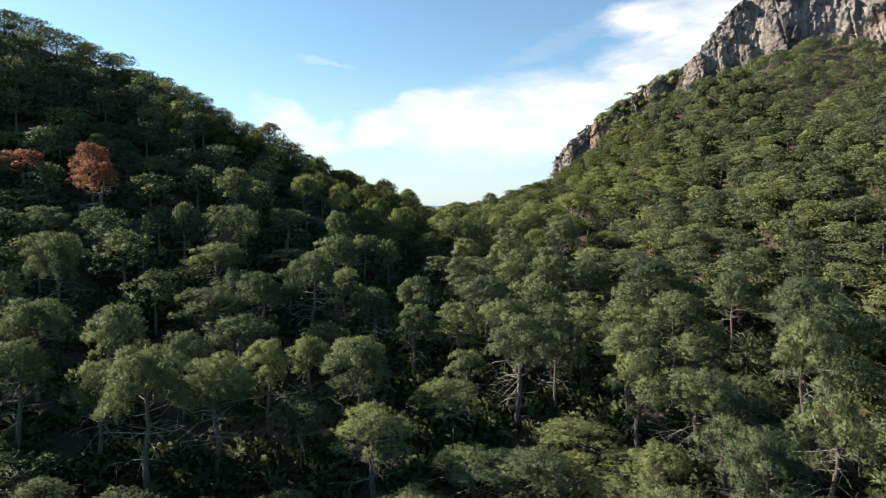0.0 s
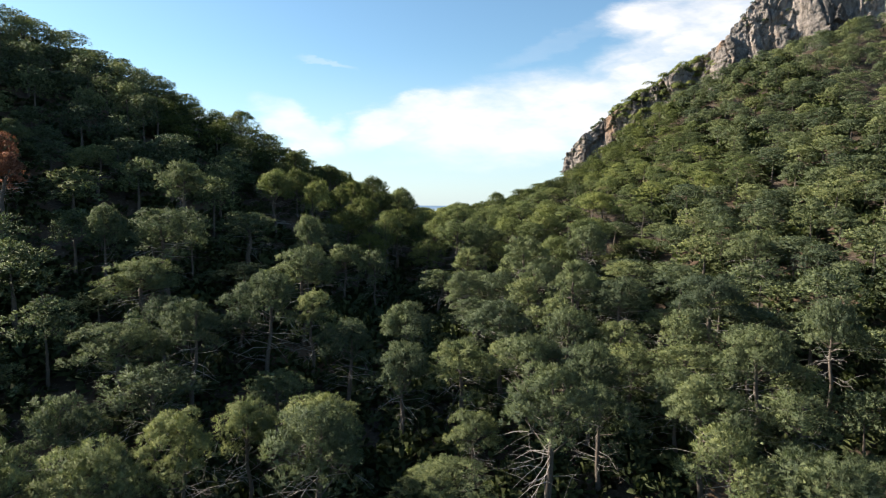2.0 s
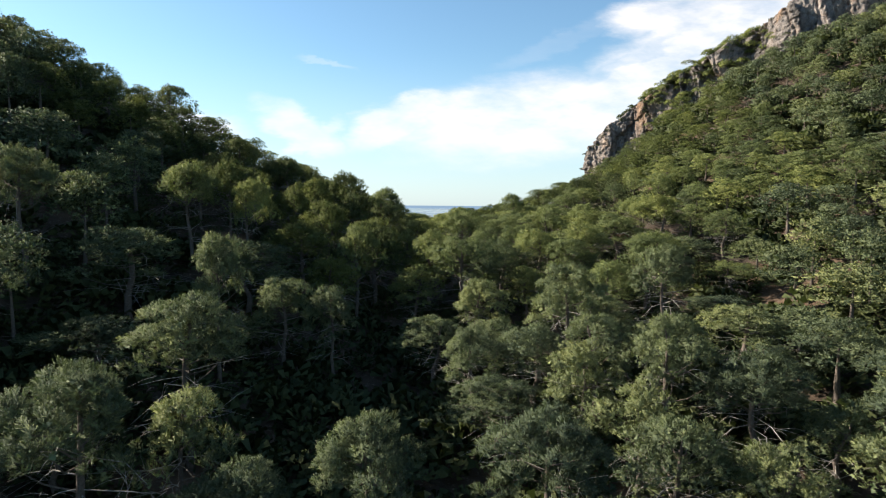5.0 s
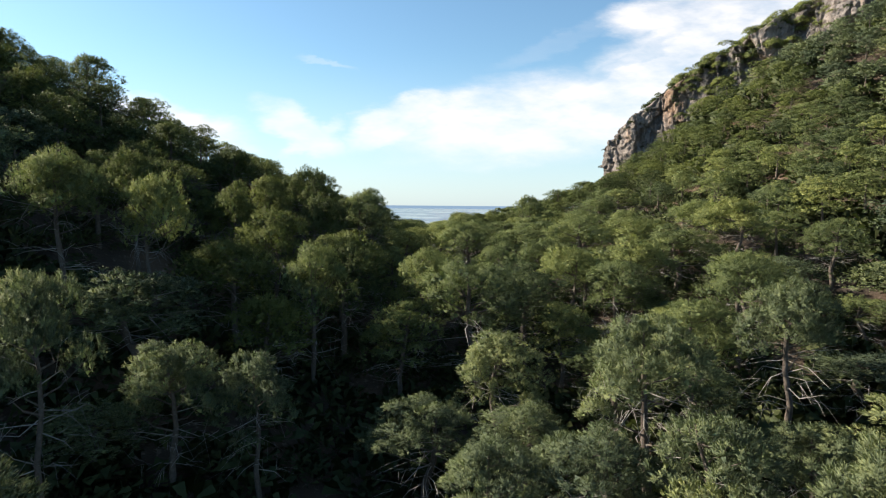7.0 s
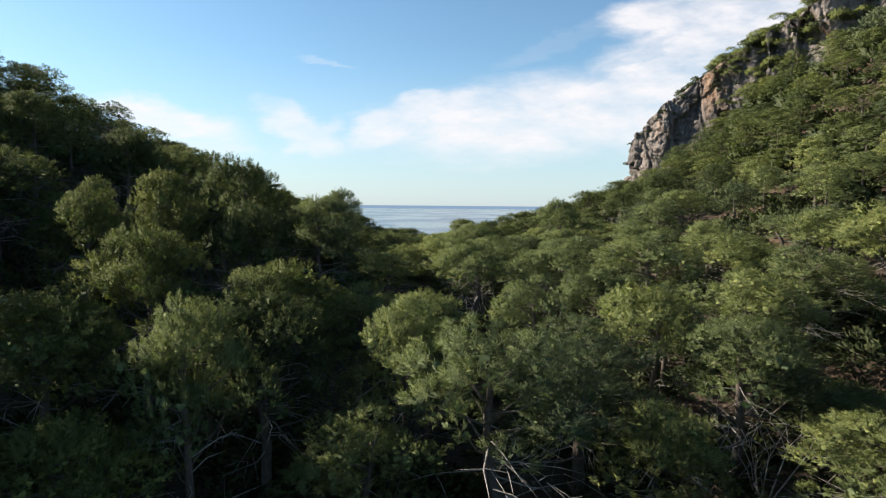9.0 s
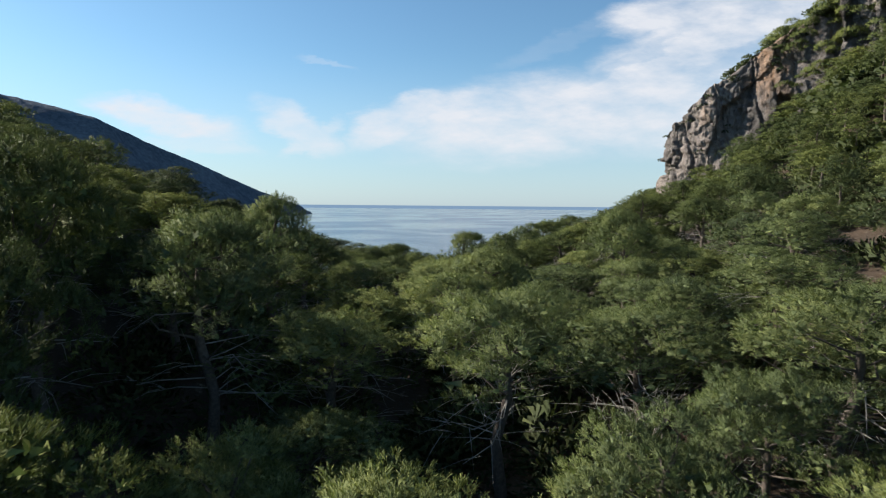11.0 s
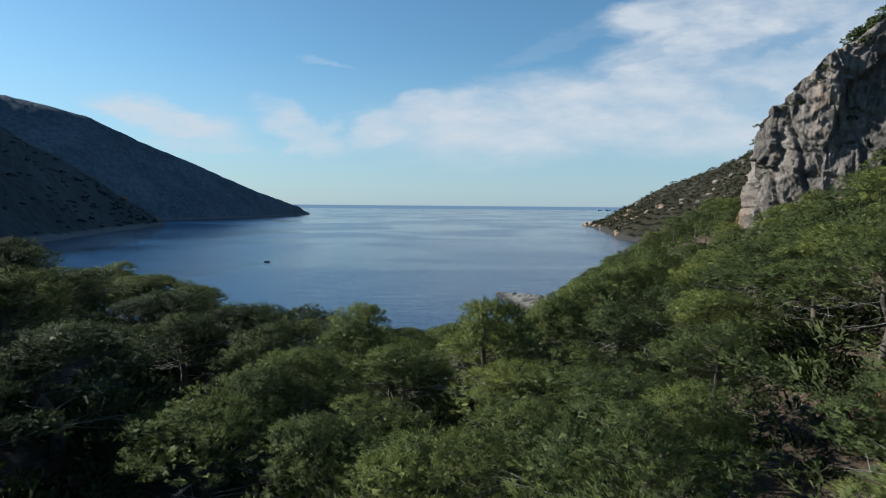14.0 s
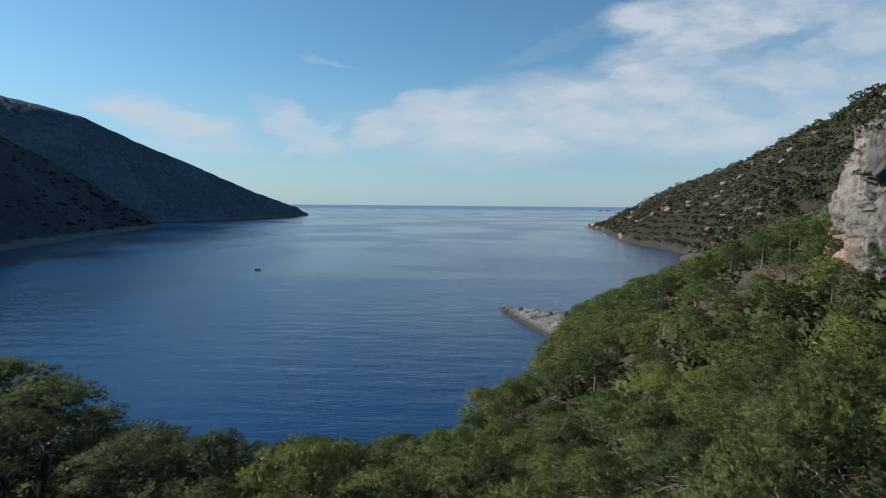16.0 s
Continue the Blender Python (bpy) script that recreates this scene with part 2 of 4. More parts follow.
PINE = foliage("pine_needles", (0.054, 0.075, 0.050), (0.122, 0.149, 0.078), (0.234, 0.250, 0.098), 0.18)
YOUNG_PINE = foliage("young_pine_needles", (0.058, 0.078, 0.044), (0.134, 0.163, 0.066), (0.262, 0.275, 0.088), 0.22)
# the ridge's shade on the left side is put into this needle colour
SHADE_PINE = foliage("shade_pine_needles", (0.028, 0.038, 0.022), (0.058, 0.073, 0.032), (0.108, 0.122, 0.042), 0.18)
# darker needles for bay and rim; on the left slope, painted shade
DARKER_PINE = foliage("darker_pine_needles", (0.042, 0.058, 0.026), (0.092, 0.114, 0.038), (0.180, 0.194, 0.052), 0.18)
# leaf colours lean to blue: the tint of distance is painted in
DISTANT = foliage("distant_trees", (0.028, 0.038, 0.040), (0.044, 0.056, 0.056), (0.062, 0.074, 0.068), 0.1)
DEAD_PINE = foliage("dead_needles", (0.17, 0.072, 0.048), (0.26, 0.112, 0.074), (0.35, 0.165, 0.112), 0.2)
DRY_SHRUB = foliage("dry_twigs", (0.09, 0.05, 0.03), (0.14, 0.075, 0.045), (0.19, 0.11, 0.06), 0.2)
MAQUIS = foliage("maquis_leaves", (0.026, 0.038, 0.017), (0.050, 0.064, 0.026), (0.085, 0.095, 0.035), 0.2)
HEADLAND_LEAVES = foliage("headland_leaves", (0.014, 0.019, 0.010), (0.030, 0.034, 0.018), (0.062, 0.054, 0.032), 0.15)
BARK = bark("pine_bark", (0.055, 0.042, 0.033), (0.13, 0.105, 0.085))
DEADWOOD = bark("bare_wood", (0.16, 0.145, 0.13), (0.32, 0.295, 0.265))
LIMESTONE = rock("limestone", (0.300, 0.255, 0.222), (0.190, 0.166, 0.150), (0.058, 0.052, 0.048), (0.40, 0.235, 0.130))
SHORE_ROCK = rock("shore_rock", (0.24, 0.225, 0.20), (0.15, 0.14, 0.13), (0.045, 0.043, 0.04), (0.19, 0.15, 0.11), 0.25)
SOIL = soil("forest_soil")
# slight blue-grey of distance is part of this slope's colour
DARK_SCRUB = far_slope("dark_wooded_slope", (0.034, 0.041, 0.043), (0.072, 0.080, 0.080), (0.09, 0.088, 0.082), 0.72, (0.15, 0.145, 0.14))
# pale blue of the hazy air is mixed into this slope's colour
HAZED_SCRUB = far_slope("hazed_wooded_slope", (0.048, 0.062, 0.080), (0.120, 0.138, 0.162), (0.11, 0.115, 0.125), 0.76, (0.13, 0.13, 0.135))
STONY_SCRUB = far_slope("stony_scrub", (0.016, 0.017, 0.011), (0.040, 0.033, 0.022), (0.10, 0.085, 0.072), 0.56, (0.045, 0.042, 0.038))
WATER = sea_water("sea_water")
HULL = surface("boat_paint", 0.4)[0]
HULL.node_tree.nodes["Principled BSDF"].inputs["Base Color"].default_value = (0.03, 0.03, 0.035, 1)
STEEL = surface("pale_ship_paint", 0.5)[0]
STEEL.node_tree.nodes["Principled BSDF"].inputs["Base Color"].default_value = (0.35, 0.38, 0.42, 1)


# ---- shaping tools ----
def hashed(ix, iy, iz):
    h = (ix.astype(np.int64) * 374761393 + iy.astype(np.int64) * 668265263 + iz.astype(np.int64) * 2147483647) & 0xFFFFFFFF
    h = ((h ^ (h >> 13)) * 1274126177) & 0xFFFFFFFF
    return ((h ^ (h >> 16)) & 0xFFFF) / 65535.0


def lattice(p):
    """Smooth value noise, 0 to 1, at the rows of p."""
    i = np.floor(p)
    f = p - i
    f = f * f * (3 - 2 * f)
    i = i.astype(np.int64)
    total = 0
    for dx in (0, 1):
        for dy in (0, 1):
            for dz in (0, 1):
                w = (f[:, 0] if dx else 1 - f[:, 0]) * (f[:, 1] if dy else 1 - f[:, 1]) * (f[:, 2] if dz else 1 - f[:, 2])
                total = total + w * hashed(i[:, 0] + dx, i[:, 1] + dy, i[:, 2] + dz)
    return total


def fractal(p, octaves=4, gain=0.5):
    total, amp, norm = 0, 1.0, 0.0
    for k in range(octaves):
        total = total + amp * lattice(p * 2.0 ** k + 17.3 * k)
        norm += amp
        amp *= gain
    return total / norm


def flat(x, y, scale, seed=0.0):
    return np.stack([np.ravel(x) * scale + seed, np.ravel(y) * scale - seed, np.full(np.size(x), seed * 3.1 + 0.5)], 1)


def soft(d, width):
    return np.logaddexp(0, d / width) * width


def mesh_of(name, verts, faces, material, smooth=False, normals=None):
    """A mesh from an array of places and an array of faces with equal numbers of corners."""
    me = bpy.data.meshes.new(name)
    verts, faces = np.asarray(verts, np.float32), np.asarray(faces, np.int32)
    n, k = faces.shape
    me.vertices.add(len(verts))
    me.vertices.foreach_set("co", verts.ravel())
    me.loops.add(n * k)
    me.loops.foreach_set("vertex_index", faces.ravel())
    me.polygons.add(n)
    me.polygons.foreach_set("loop_start", np.arange(0, n * k, k, dtype=np.int32))
    if smooth:
        me.polygons.foreach_set("use_smooth", np.ones(n, dtype=bool))
    me.update(calc_edges=True)
    if normals is not None:
        me.polygons.foreach_set("use_smooth", np.ones(n, dtype=bool))
        me.normals_split_custom_set_from_vertices(np.asarray(normals, np.float32).tolist())
    me.materials.append(material)
    return me


def grid_faces(rows, cols):
    a = (np.arange(rows - 1)[:, None] * cols + np.arange(cols - 1)[None]).ravel()
    return np.stack([a, a + 1, a + cols + 1, a + cols], 1)


def facets(p, seed):
    """Broken rock: every cell of a jittered lattice is a tilted plane; gives the height at the rows of p."""
    i = np.floor(p).astype(np.int64)
    best, height = np.full(len(p), 9.0), np.zeros(len(p))
    for dx in (-1, 0, 1):
        for dy in (-1, 0, 1):
            for dz in (-1, 0, 1):
                a, b, c = i[:, 0] + dx, i[:, 1] + dy, i[:, 2] + dz
                rnd = [hashed(a + 31 * k + seed, b - 17 * k, c + 7 * k) for k in range(7)]
                off = p - np.stack([a + rnd[0], b + rnd[1], c + rnd[2]], 1)
                d = (off ** 2).sum(1)
                tilt = rnd[3] - 0.5 + (off[:, 0] * (rnd[4] - 0.5) + off[:, 1] * (rnd[5] - 0.5) + off[:, 2] * (rnd[6] - 0.5)) * 1.6
                nearer = d < best
                best, height = np.where(nearer, d, best), np.where(nearer, tilt, height)
    return height


# ---- the lie of the land ----
STATIONS = (35, 55, 75, 95, 115, 135, 150, 160, 175)
FLOOR = (10.4, 15.0, 19.4, 23.1, 25.0, 24.4, 22.2, 19.4, 14.0)      # crowns on the valley's axis
LEFT = (0.09, 0.23, 0.36, 0.48, 0.51, 0.38, 0.26, 0.18, 0.1)        # rise towards the left
RIGHT = (-0.11, -0.03, 0.05, 0.13, 0.24, 0.41, 0.44, 0.45, 0.58)    # rise towards the right, near the axis
UPPER = (0.38, 0.36, 0.33, 0.30, 0.28, 0.42, 0.75, 0.20, 0.1)       # added rise higher up on the right


def crowns(x, y):
    """Height of the wood's upper surface over the sea."""
    f, l, r, u = (np.interp(y, STATIONS, s) for s in (FLOOR, LEFT, RIGHT, UPPER))
    return f + l * soft(-x - 6, 3) + r * soft(x - 6, 3) + u * soft(x - 32, 4) - (r + u - 0.18) * soft(x - 60, 3)


def tree_height(x, y):
    return np.interp(y, (30, 95, 118), (8.5, 7.5, 4.2)) - np.interp(y, (95, 118), (3.2, 0.6)) * np.clip((x - 8) / 40, 0, 1)


SHORE_X = (-400, -60, -20, -10, 0, 4, 12, 31, 60, 110, 156)
SHORE_Y = (170, 196, 189, 183, 190, 203, 222, 285, 330, 407, 520)


def ground_at(x, y):
    x, y = np.asarray(x, float), np.asarray(y, float)
    g = crowns(x, np.minimum(y, 175)) - tree_height(x, y)
    g = np.where(x > 20, np.minimum(g, 70), g)
    g = np.where(y < 60, np.maximum(g, 2.6), g)
    bend = np.clip((x - 2) / 20, 0, 1)
    inland = (np.interp(x, SHORE_X, SHORE_Y) - y) / np.interp(bend, (0, 1), (1.0, 1.9))
    coast = inland * np.interp(bend, (0, 1), (0.62, 0.50))
    g = np.minimum(g, np.where(coast > 0, coast, coast * 0.5))
    bumps = fractal(flat(x, y, 0.09), 4).reshape(x.shape) - 0.5
    return g + bumps * np.clip(inland / 10, 0, 1) * 1.8


def grid_sheet(xs, ys, height):
    gx, gy = np.meshgrid(xs, ys)
    z = height(gx, gy)
    return np.stack([gx.ravel(), gy.ravel(), z.ravel()], 1), grid_faces(len(ys), len(xs))


xs = np.concatenate([np.linspace(-330, -100, 24)[:-1], np.linspace(-100, 105, 165), np.linspace(105, 220, 24)[1:]])
ys = np.concatenate([np.linspace(-160, 20, 20)[:-1], np.linspace(20, 200, 145), np.linspace(200, 520, 65)[1:]])
ground = tagged(new("ground", mesh_of("ground", *grid_sheet(xs, ys, ground_at), SOIL, True)), "brown forest soil with needle litter and pale stones", "ground", kind="structure")

sx = np.concatenate([np.linspace(-5200, -600, 12), np.linspace(-500, 500, 21), np.linspace(600, 5200, 12)])
sy = np.concatenate([np.linspace(-5000, 0, 8), np.linspace(100, 900, 17), np.linspace(1000, 5200, 12)])
water = tagged(new("water", mesh_of("water", *grid_sheet(sx, sy, lambda x, y: np.zeros_like(x)), WATER)), "calm deep blue sea water with fine ripples", "sea", kind="structure")


# ---- headlands ----
def headland(name, ridge, shore, material, label, bumps, seed, back=160.0):
    """A loft from the waterline over the ridge and down behind it."""
    n, m = 130, 46
    t = np.linspace(0, 1, n)
    r = np.stack([np.interp(t, np.linspace(0, 1, len(ridge)), [q[k] for q in ridge]) for k in range(3)], 1)
    s = np.stack([np.interp(t, np.linspace(0, 1, len(shore)), [q[k] for q in shore]) for k in range(2)] + [np.full(n, -6.0)], 1)
    away = r[:, :2] - s[:, :2]
    away /= np.linalg.norm(away, axis=1)[:, None] + 1e-6
    b = np.concatenate([r[:, :2] + away * (back * np.minimum(r[:, 2:] / 80, 1)), np.full((n, 1), -6.0)], 1)
    w = np.linspace(0, 2, m)
    p = np.where(w[None, :, None] < 1, s[:, None] + (r - s)[:, None] * w[None, :, None], r[:, None] + (b - r)[:, None] * (w[None, :, None] - 1))
    p = p.reshape(-1, 3)
    up = np.clip(p[:, 2] / 12, 0, 1)
    lobes = fractal(flat(p[:, 0], p[:, 1], 1 / 150, seed), 3) - 0.5
    small = fractal(flat(p[:, 0], p[:, 1], 1 / 14, seed), 3) - 0.5
    p[:, 2] += up * (lobes * bumps * 4 + small * bumps)
    p[:, 0] += (fractal(flat(p[:, 0], p[:, 1], 1 / 30, seed + 4), 3) - 0.5) * 10
    return tagged(new(name, mesh_of(name, p, grid_faces(n, m), material, True)), label, "headland", kind="structure")


RIDGE_FAR = [(-391, 1900, 0), (-409, 1683, 36), (-450, 1534, 66), (-522, 1405, 110), (-636, 1210, 188), (-769, 1170, 217), (-910, 1019, 240)]
SHORE_FAR = [(-388, 1895), (-400, 1600), (-416, 1375), (-465, 1148), (-560, 1000), (-640, 850), (-800, 600)]
RIDGE_NEAR = [(-387, 952, 0), (-395, 874, 32), (-414, 781, 72), (-421, 674, 107), (-442, 563, 141), (-459, 427, 166), (-476, 274, 183)]
SHORE_NEAR = [(-385, 948), (-355, 840), (-330, 730), (-305, 620), (-276, 503), (-250, 380), (-240, 200)]
RIDGE_RIGHT = [(217, 1066, 0), (252, 1030, 14), (294, 975, 46), (322, 830, 77), (321, 720, 90), (275, 575, 96), (215, 440, 88), (160, 320, 84), (125, 230, 86)]
SHORE_RIGHT = [(215, 1060), (190, 880), (165, 730), (150, 645), (158, 560), (150, 500), (112, 408), (80, 350), (60, 300)]
headland("backdrop_hill_far", RIDGE_FAR, SHORE_FAR, HAZED_SCRUB, "distant dark wooded headland sloping down to the sea", 3.5, 3.0, 300)
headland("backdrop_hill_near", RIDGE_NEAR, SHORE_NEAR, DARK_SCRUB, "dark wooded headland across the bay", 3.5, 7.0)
headland("backdrop_hill_stony", RIDGE_RIGHT, SHORE_RIGHT, STONY_SCRUB, "stony scrub covered headland running out into the sea", 5, 11.0)


# ---- cliffs ----
def cliff(name, line, label, lean, seed, cap=14.0):
    """A rock wall along a line of (x, y, foot, top), leaning back, with buttresses, cracks and a rough cap."""
    n, m = 460, 170
    t = np.linspace(0, 1, n)
    q = np.stack([np.interp(t, np.linspace(0, 1, len(line)), [c[k] for c in line]) for k in range(4)], 1)
    for k in range(4):
        q[:, k] = np.convolve(np.pad(q[:, k], 12, mode="edge"), np.ones(25) / 25, mode="valid")
    along = np.gradient(q[:, :2], axis=0)
    along /= np.linalg.norm(along, axis=1)[:, None]
    inward = np.stack([-along[:, 1], along[:, 0]], 1) * INWARD[name]
    w = np.linspace(0, 1.5, m)[None, :]
    tall = (q[:, 3] - q[:, 2])[:, None]
    wall, over = np.minimum(w, 1), np.maximum(w - 1, 0) * 2
    z = q[:, 2][:, None] - 4 + (tall + 4) * wall + over * 1.5
    back = tall * lean * wall ** 1.6 + over * cap
    p = np.stack([q[:, 0][:, None] + inward[:, 0][:, None] * back, q[:, 1][:, None] + inward[:, 1][:, None] * back, z], -1).reshape(-1, 3)
    out = np.repeat(-inward, m, 0)
    tallness = np.array([1, 1, 0.35])
    big = fractal(p * tallness / 8 + seed, 3) - 0.5
    bent = p + 0.9 * (np.stack([fractal(p / 3.1 + seed + q, 3) for q in (1, 5, 9)], 1) - 0.5)
    ridged = sum(0.55 ** k * (1 - 2 * np.abs(lattice(bent * np.array([1, 1, 0.5]) * (1.9 ** k) / 3.6 + seed + 7 * k) - 0.5)) for k in range(6))
    bed = (bent[:, 2] + 0.45 * bent[:, 0] + 0.2 * bent[:, 1]) / 3.4
    step = np.minimum(bed % 1, 0.18) / 0.18
    joint = (bent[:, 0] * 0.8 - bent[:, 1] * 0.6 + 0.25 * bent[:, 2]) / 4.6
    slot = np.clip(np.abs(joint % 1 - 0.5) * 14, 0, 1)
    fine = fractal(p / 0.7 + seed + 21, 3) - 0.5
    mid = ridged / 2.2
    chips = facets(bent * np.array([1, 1, 0.45]) / 4.2, 5) * 1.5 + facets(bent * np.array([1, 1, 0.6]) / 1.5, 11) * 0.36 + facets(p / 0.6, 3) * 0.11
    push = big * 4.6 + (ridged - 1.1) * 0.7 + fine * 0.35 + (step - 0.7) * 0.35 + (slot - 1) * 0.45 + chips
    p[:, :2] += out * push[:, None]
    p[:, 2] += fine * 0.5 + mid * 0.6
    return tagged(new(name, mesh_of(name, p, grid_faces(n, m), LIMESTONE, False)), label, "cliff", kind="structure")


INWARD = {"cliff_nose": 1, "cliff_upper": 1}
cliff("cliff_nose", [(60, 207, 20, 46), (45, 198, 20, 41), (36.5, 186, 20, 38.5), (30.9, 175, 22, 36), (32.4, 171.5, 25, 39.5), (34.6, 169, 27.5, 42.8), (37, 167.5, 29, 44.6), (40, 166, 31, 47.2), (46, 163, 36, 51.5), (52, 159, 43, 55), (58, 155, 49, 59)],
      "grey limestone cliff with rust stains rising from pines", 0.12, 3.0)
cliff("cliff_upper", [(56, 156, 48, 58), (61, 149, 51, 63), (67, 146, 52, 72), (76, 142, 53, 80), (88, 139, 56, 88), (99, 131, 59, 94), (126, 118, 62, 100)],
      "high grey limestone cliff with overhangs and bushes", 0.28, 8.0, 30.0)


# ---- trees ----
def tube(points, radii, sides=5):
    """Rings round a line of places: returns places and triangles."""
    pts = np.asarray(points, float)
    verts, faces = [], []
    for i, (p, r) in enumerate(zip(pts, radii)):
        d = pts[min(i + 1, len(pts) - 1)] - pts[max(i - 1, 0)]
        d /= np.linalg.norm(d) + 1e-9
        a = np.cross(d, (0.3, 0.9, 0.1))
        a /= np.linalg.norm(a) + 1e-9
        b = np.cross(d, a)
        for k in range(sides):
            th = 2 * math.pi * k / sides
            verts.append(p + r * (math.cos(th) * a + math.sin(th) * b))
    for i in range(len(pts) - 1):
        for k in range(sides):
            j = (k + 1) % sides
            a0, b0 = i * sides + k, i * sides + j
            faces += [(a0, b0, b0 + sides), (a0, b0 + sides, a0 + sides)]
    return np.array(verts), np.array(faces)


def joined(pieces):
    verts, faces, base = [], [], 0
    for v, f in pieces:
        verts.append(v)
        faces.append(f + base)
        base += len(v)
    return np.concatenate(verts), np.concatenate(faces)


def unit(v):
    return v / (np.linalg.norm(v, axis=1)[:, None] + 1e-9)


def tufts(rng, centres, aims, outs, needles, length, width, spread=0.5, twig=0.0, ruffle=0.16):
    """Needle sprays: thin triangles set along a short twig in each aim, laid open to the outer side of the crown. Gives places, faces and normals."""
    n = len(centres)
    c, a, o = (np.repeat(q, needles, 0) for q in (centres, aims, outs))
    c = c + a * rng.uniform(0, twig, (n * needles, 1))
    d = unit(a + rng.normal(0, spread, (n * needles, 3)))
    side = unit(np.cross(d, o + rng.normal(0, 0.45, (n * needles, 3))))
    ln = length * rng.uniform(0.7, 1.3, (n * needles, 1))
    wd = width * rng.uniform(0.7, 1.3, (n * needles, 1))
    tip = c + d * ln
    v = np.stack([c - side * wd * 0.35, tip + side * wd * 0.5, tip - side * wd * 0.5 + d * ln * 0.12], 1).reshape(-1, 3)
    nrm = np.repeat(unit(o + rng.normal(0, ruffle, (n * needles, 3))), 3, 0)
    return v, np.arange(len(v)).reshape(-1, 3), nrm


def pine_form(rng, low, pads, plump=1.0):
    """Limb ends and pad sizes of a pine 9 m high with a crown about 6 m wide that begins at the height low: pads over a lopsided dome."""
    ends = []
    squat = rng.uniform(0.12, 0.32)
    skew = rng.uniform(0, 6.28)
    for k in range(pads):
        h = ((k + rng.uniform(0.1, 0.9)) / pads) ** 0.68
        rim = max(1 - ((h - squat) / (1.03 - squat)) ** 2, 0.02) ** 0.5
        th = k * 2.399 + rng.normal(0, 0.35)
        reach = rim * rng.uniform(0.62, 1.0) * (1 + 0.16 * math.cos(th - skew))
        if k % 5 == 4:
            reach *= 0.45
        z = low + (8.2 - low) * h + rng.normal(0, 0.18)
        ends.append((math.cos(th) * reach * 2.3, math.sin(th) * reach * 2.3, z, plump * rng.uniform(0.5, 1.1) * (1.08 - 0.25 * h)))
    return np.array(ends)


def crown_of(rng, form, lumps, sprays, needles, length, width, core, twig=0.18):
    """Every pad is a cushion of rounded lumps on its upper side; every lump carries sprays, over a few broad inner blades."""
    pad = np.repeat(np.arange(len(form)), lumps)
    n = len(pad)
    up = 1 - (np.tile(np.arange(lumps), len(form)) + rng.uniform(0, 1, n)) / lumps * 1.22
    th = np.tile(np.arange(lumps), len(form)) * 2.399 + pad * 1.7 + rng.normal(0, 0.25, n)
    flat_r = np.sqrt(np.clip(1 - up ** 2, 0, 1))
    d = np.stack([flat_r * np.cos(th), flat_r * np.sin(th), up], 1)
    size = form[pad, 3:4]
    lump_c = form[pad, :3] + d * size * rng.uniform(0.62, 0.98, (n, 1)) * np.array([1, 1, 0.62])
    lump_r = size * rng.uniform(0.20, 0.36, (n, 1)) * (9.0 / lumps) ** 0.35
    one = np.repeat(np.arange(n), sprays)
    e = unit(rng.normal(0, 1, (len(one), 3)) + d[one] * 0.9 + np.array([0, 0, 0.35]))
    c = lump_c[one] + e * lump_r[one] * rng.uniform(0.45, 0.95, (len(one), 1))
    out = unit(e * 0.45 + d[one] * 0.6 + np.array([0, 0, 0.2]))
    outer = tufts(rng, c, unit(e * 0.55 + d[one] * 0.45 + np.array([0, 0, 0.6])), out, needles, length, width, 0.40, twig, 0.30)
    two = np.repeat(np.arange(n), core)
    e = unit(rng.normal(0, 1, (len(two), 3)) + d[two])
    c = lump_c[two] + e * lump_r[two] * 0.25
    a = unit(np.cross(e, rng.normal(0, 1, (len(two), 3))))
    c = c - a * lump_r[two] * 0.55
    inner = tufts(rng, c, a, unit(e * 0.5 + d[two] * 0.7), 1, 1.0, 0.8, 0.1)
    scale = np.repeat(lump_r[two], 3, 0) * 0.85
    base = np.repeat(c, 3, 0)
    v = np.concatenate([outer[0], base + (inner[0] - base) * scale])
    return v, np.arange(len(v)).reshape(-1, 3), np.concatenate([outer[2], inner[2]])


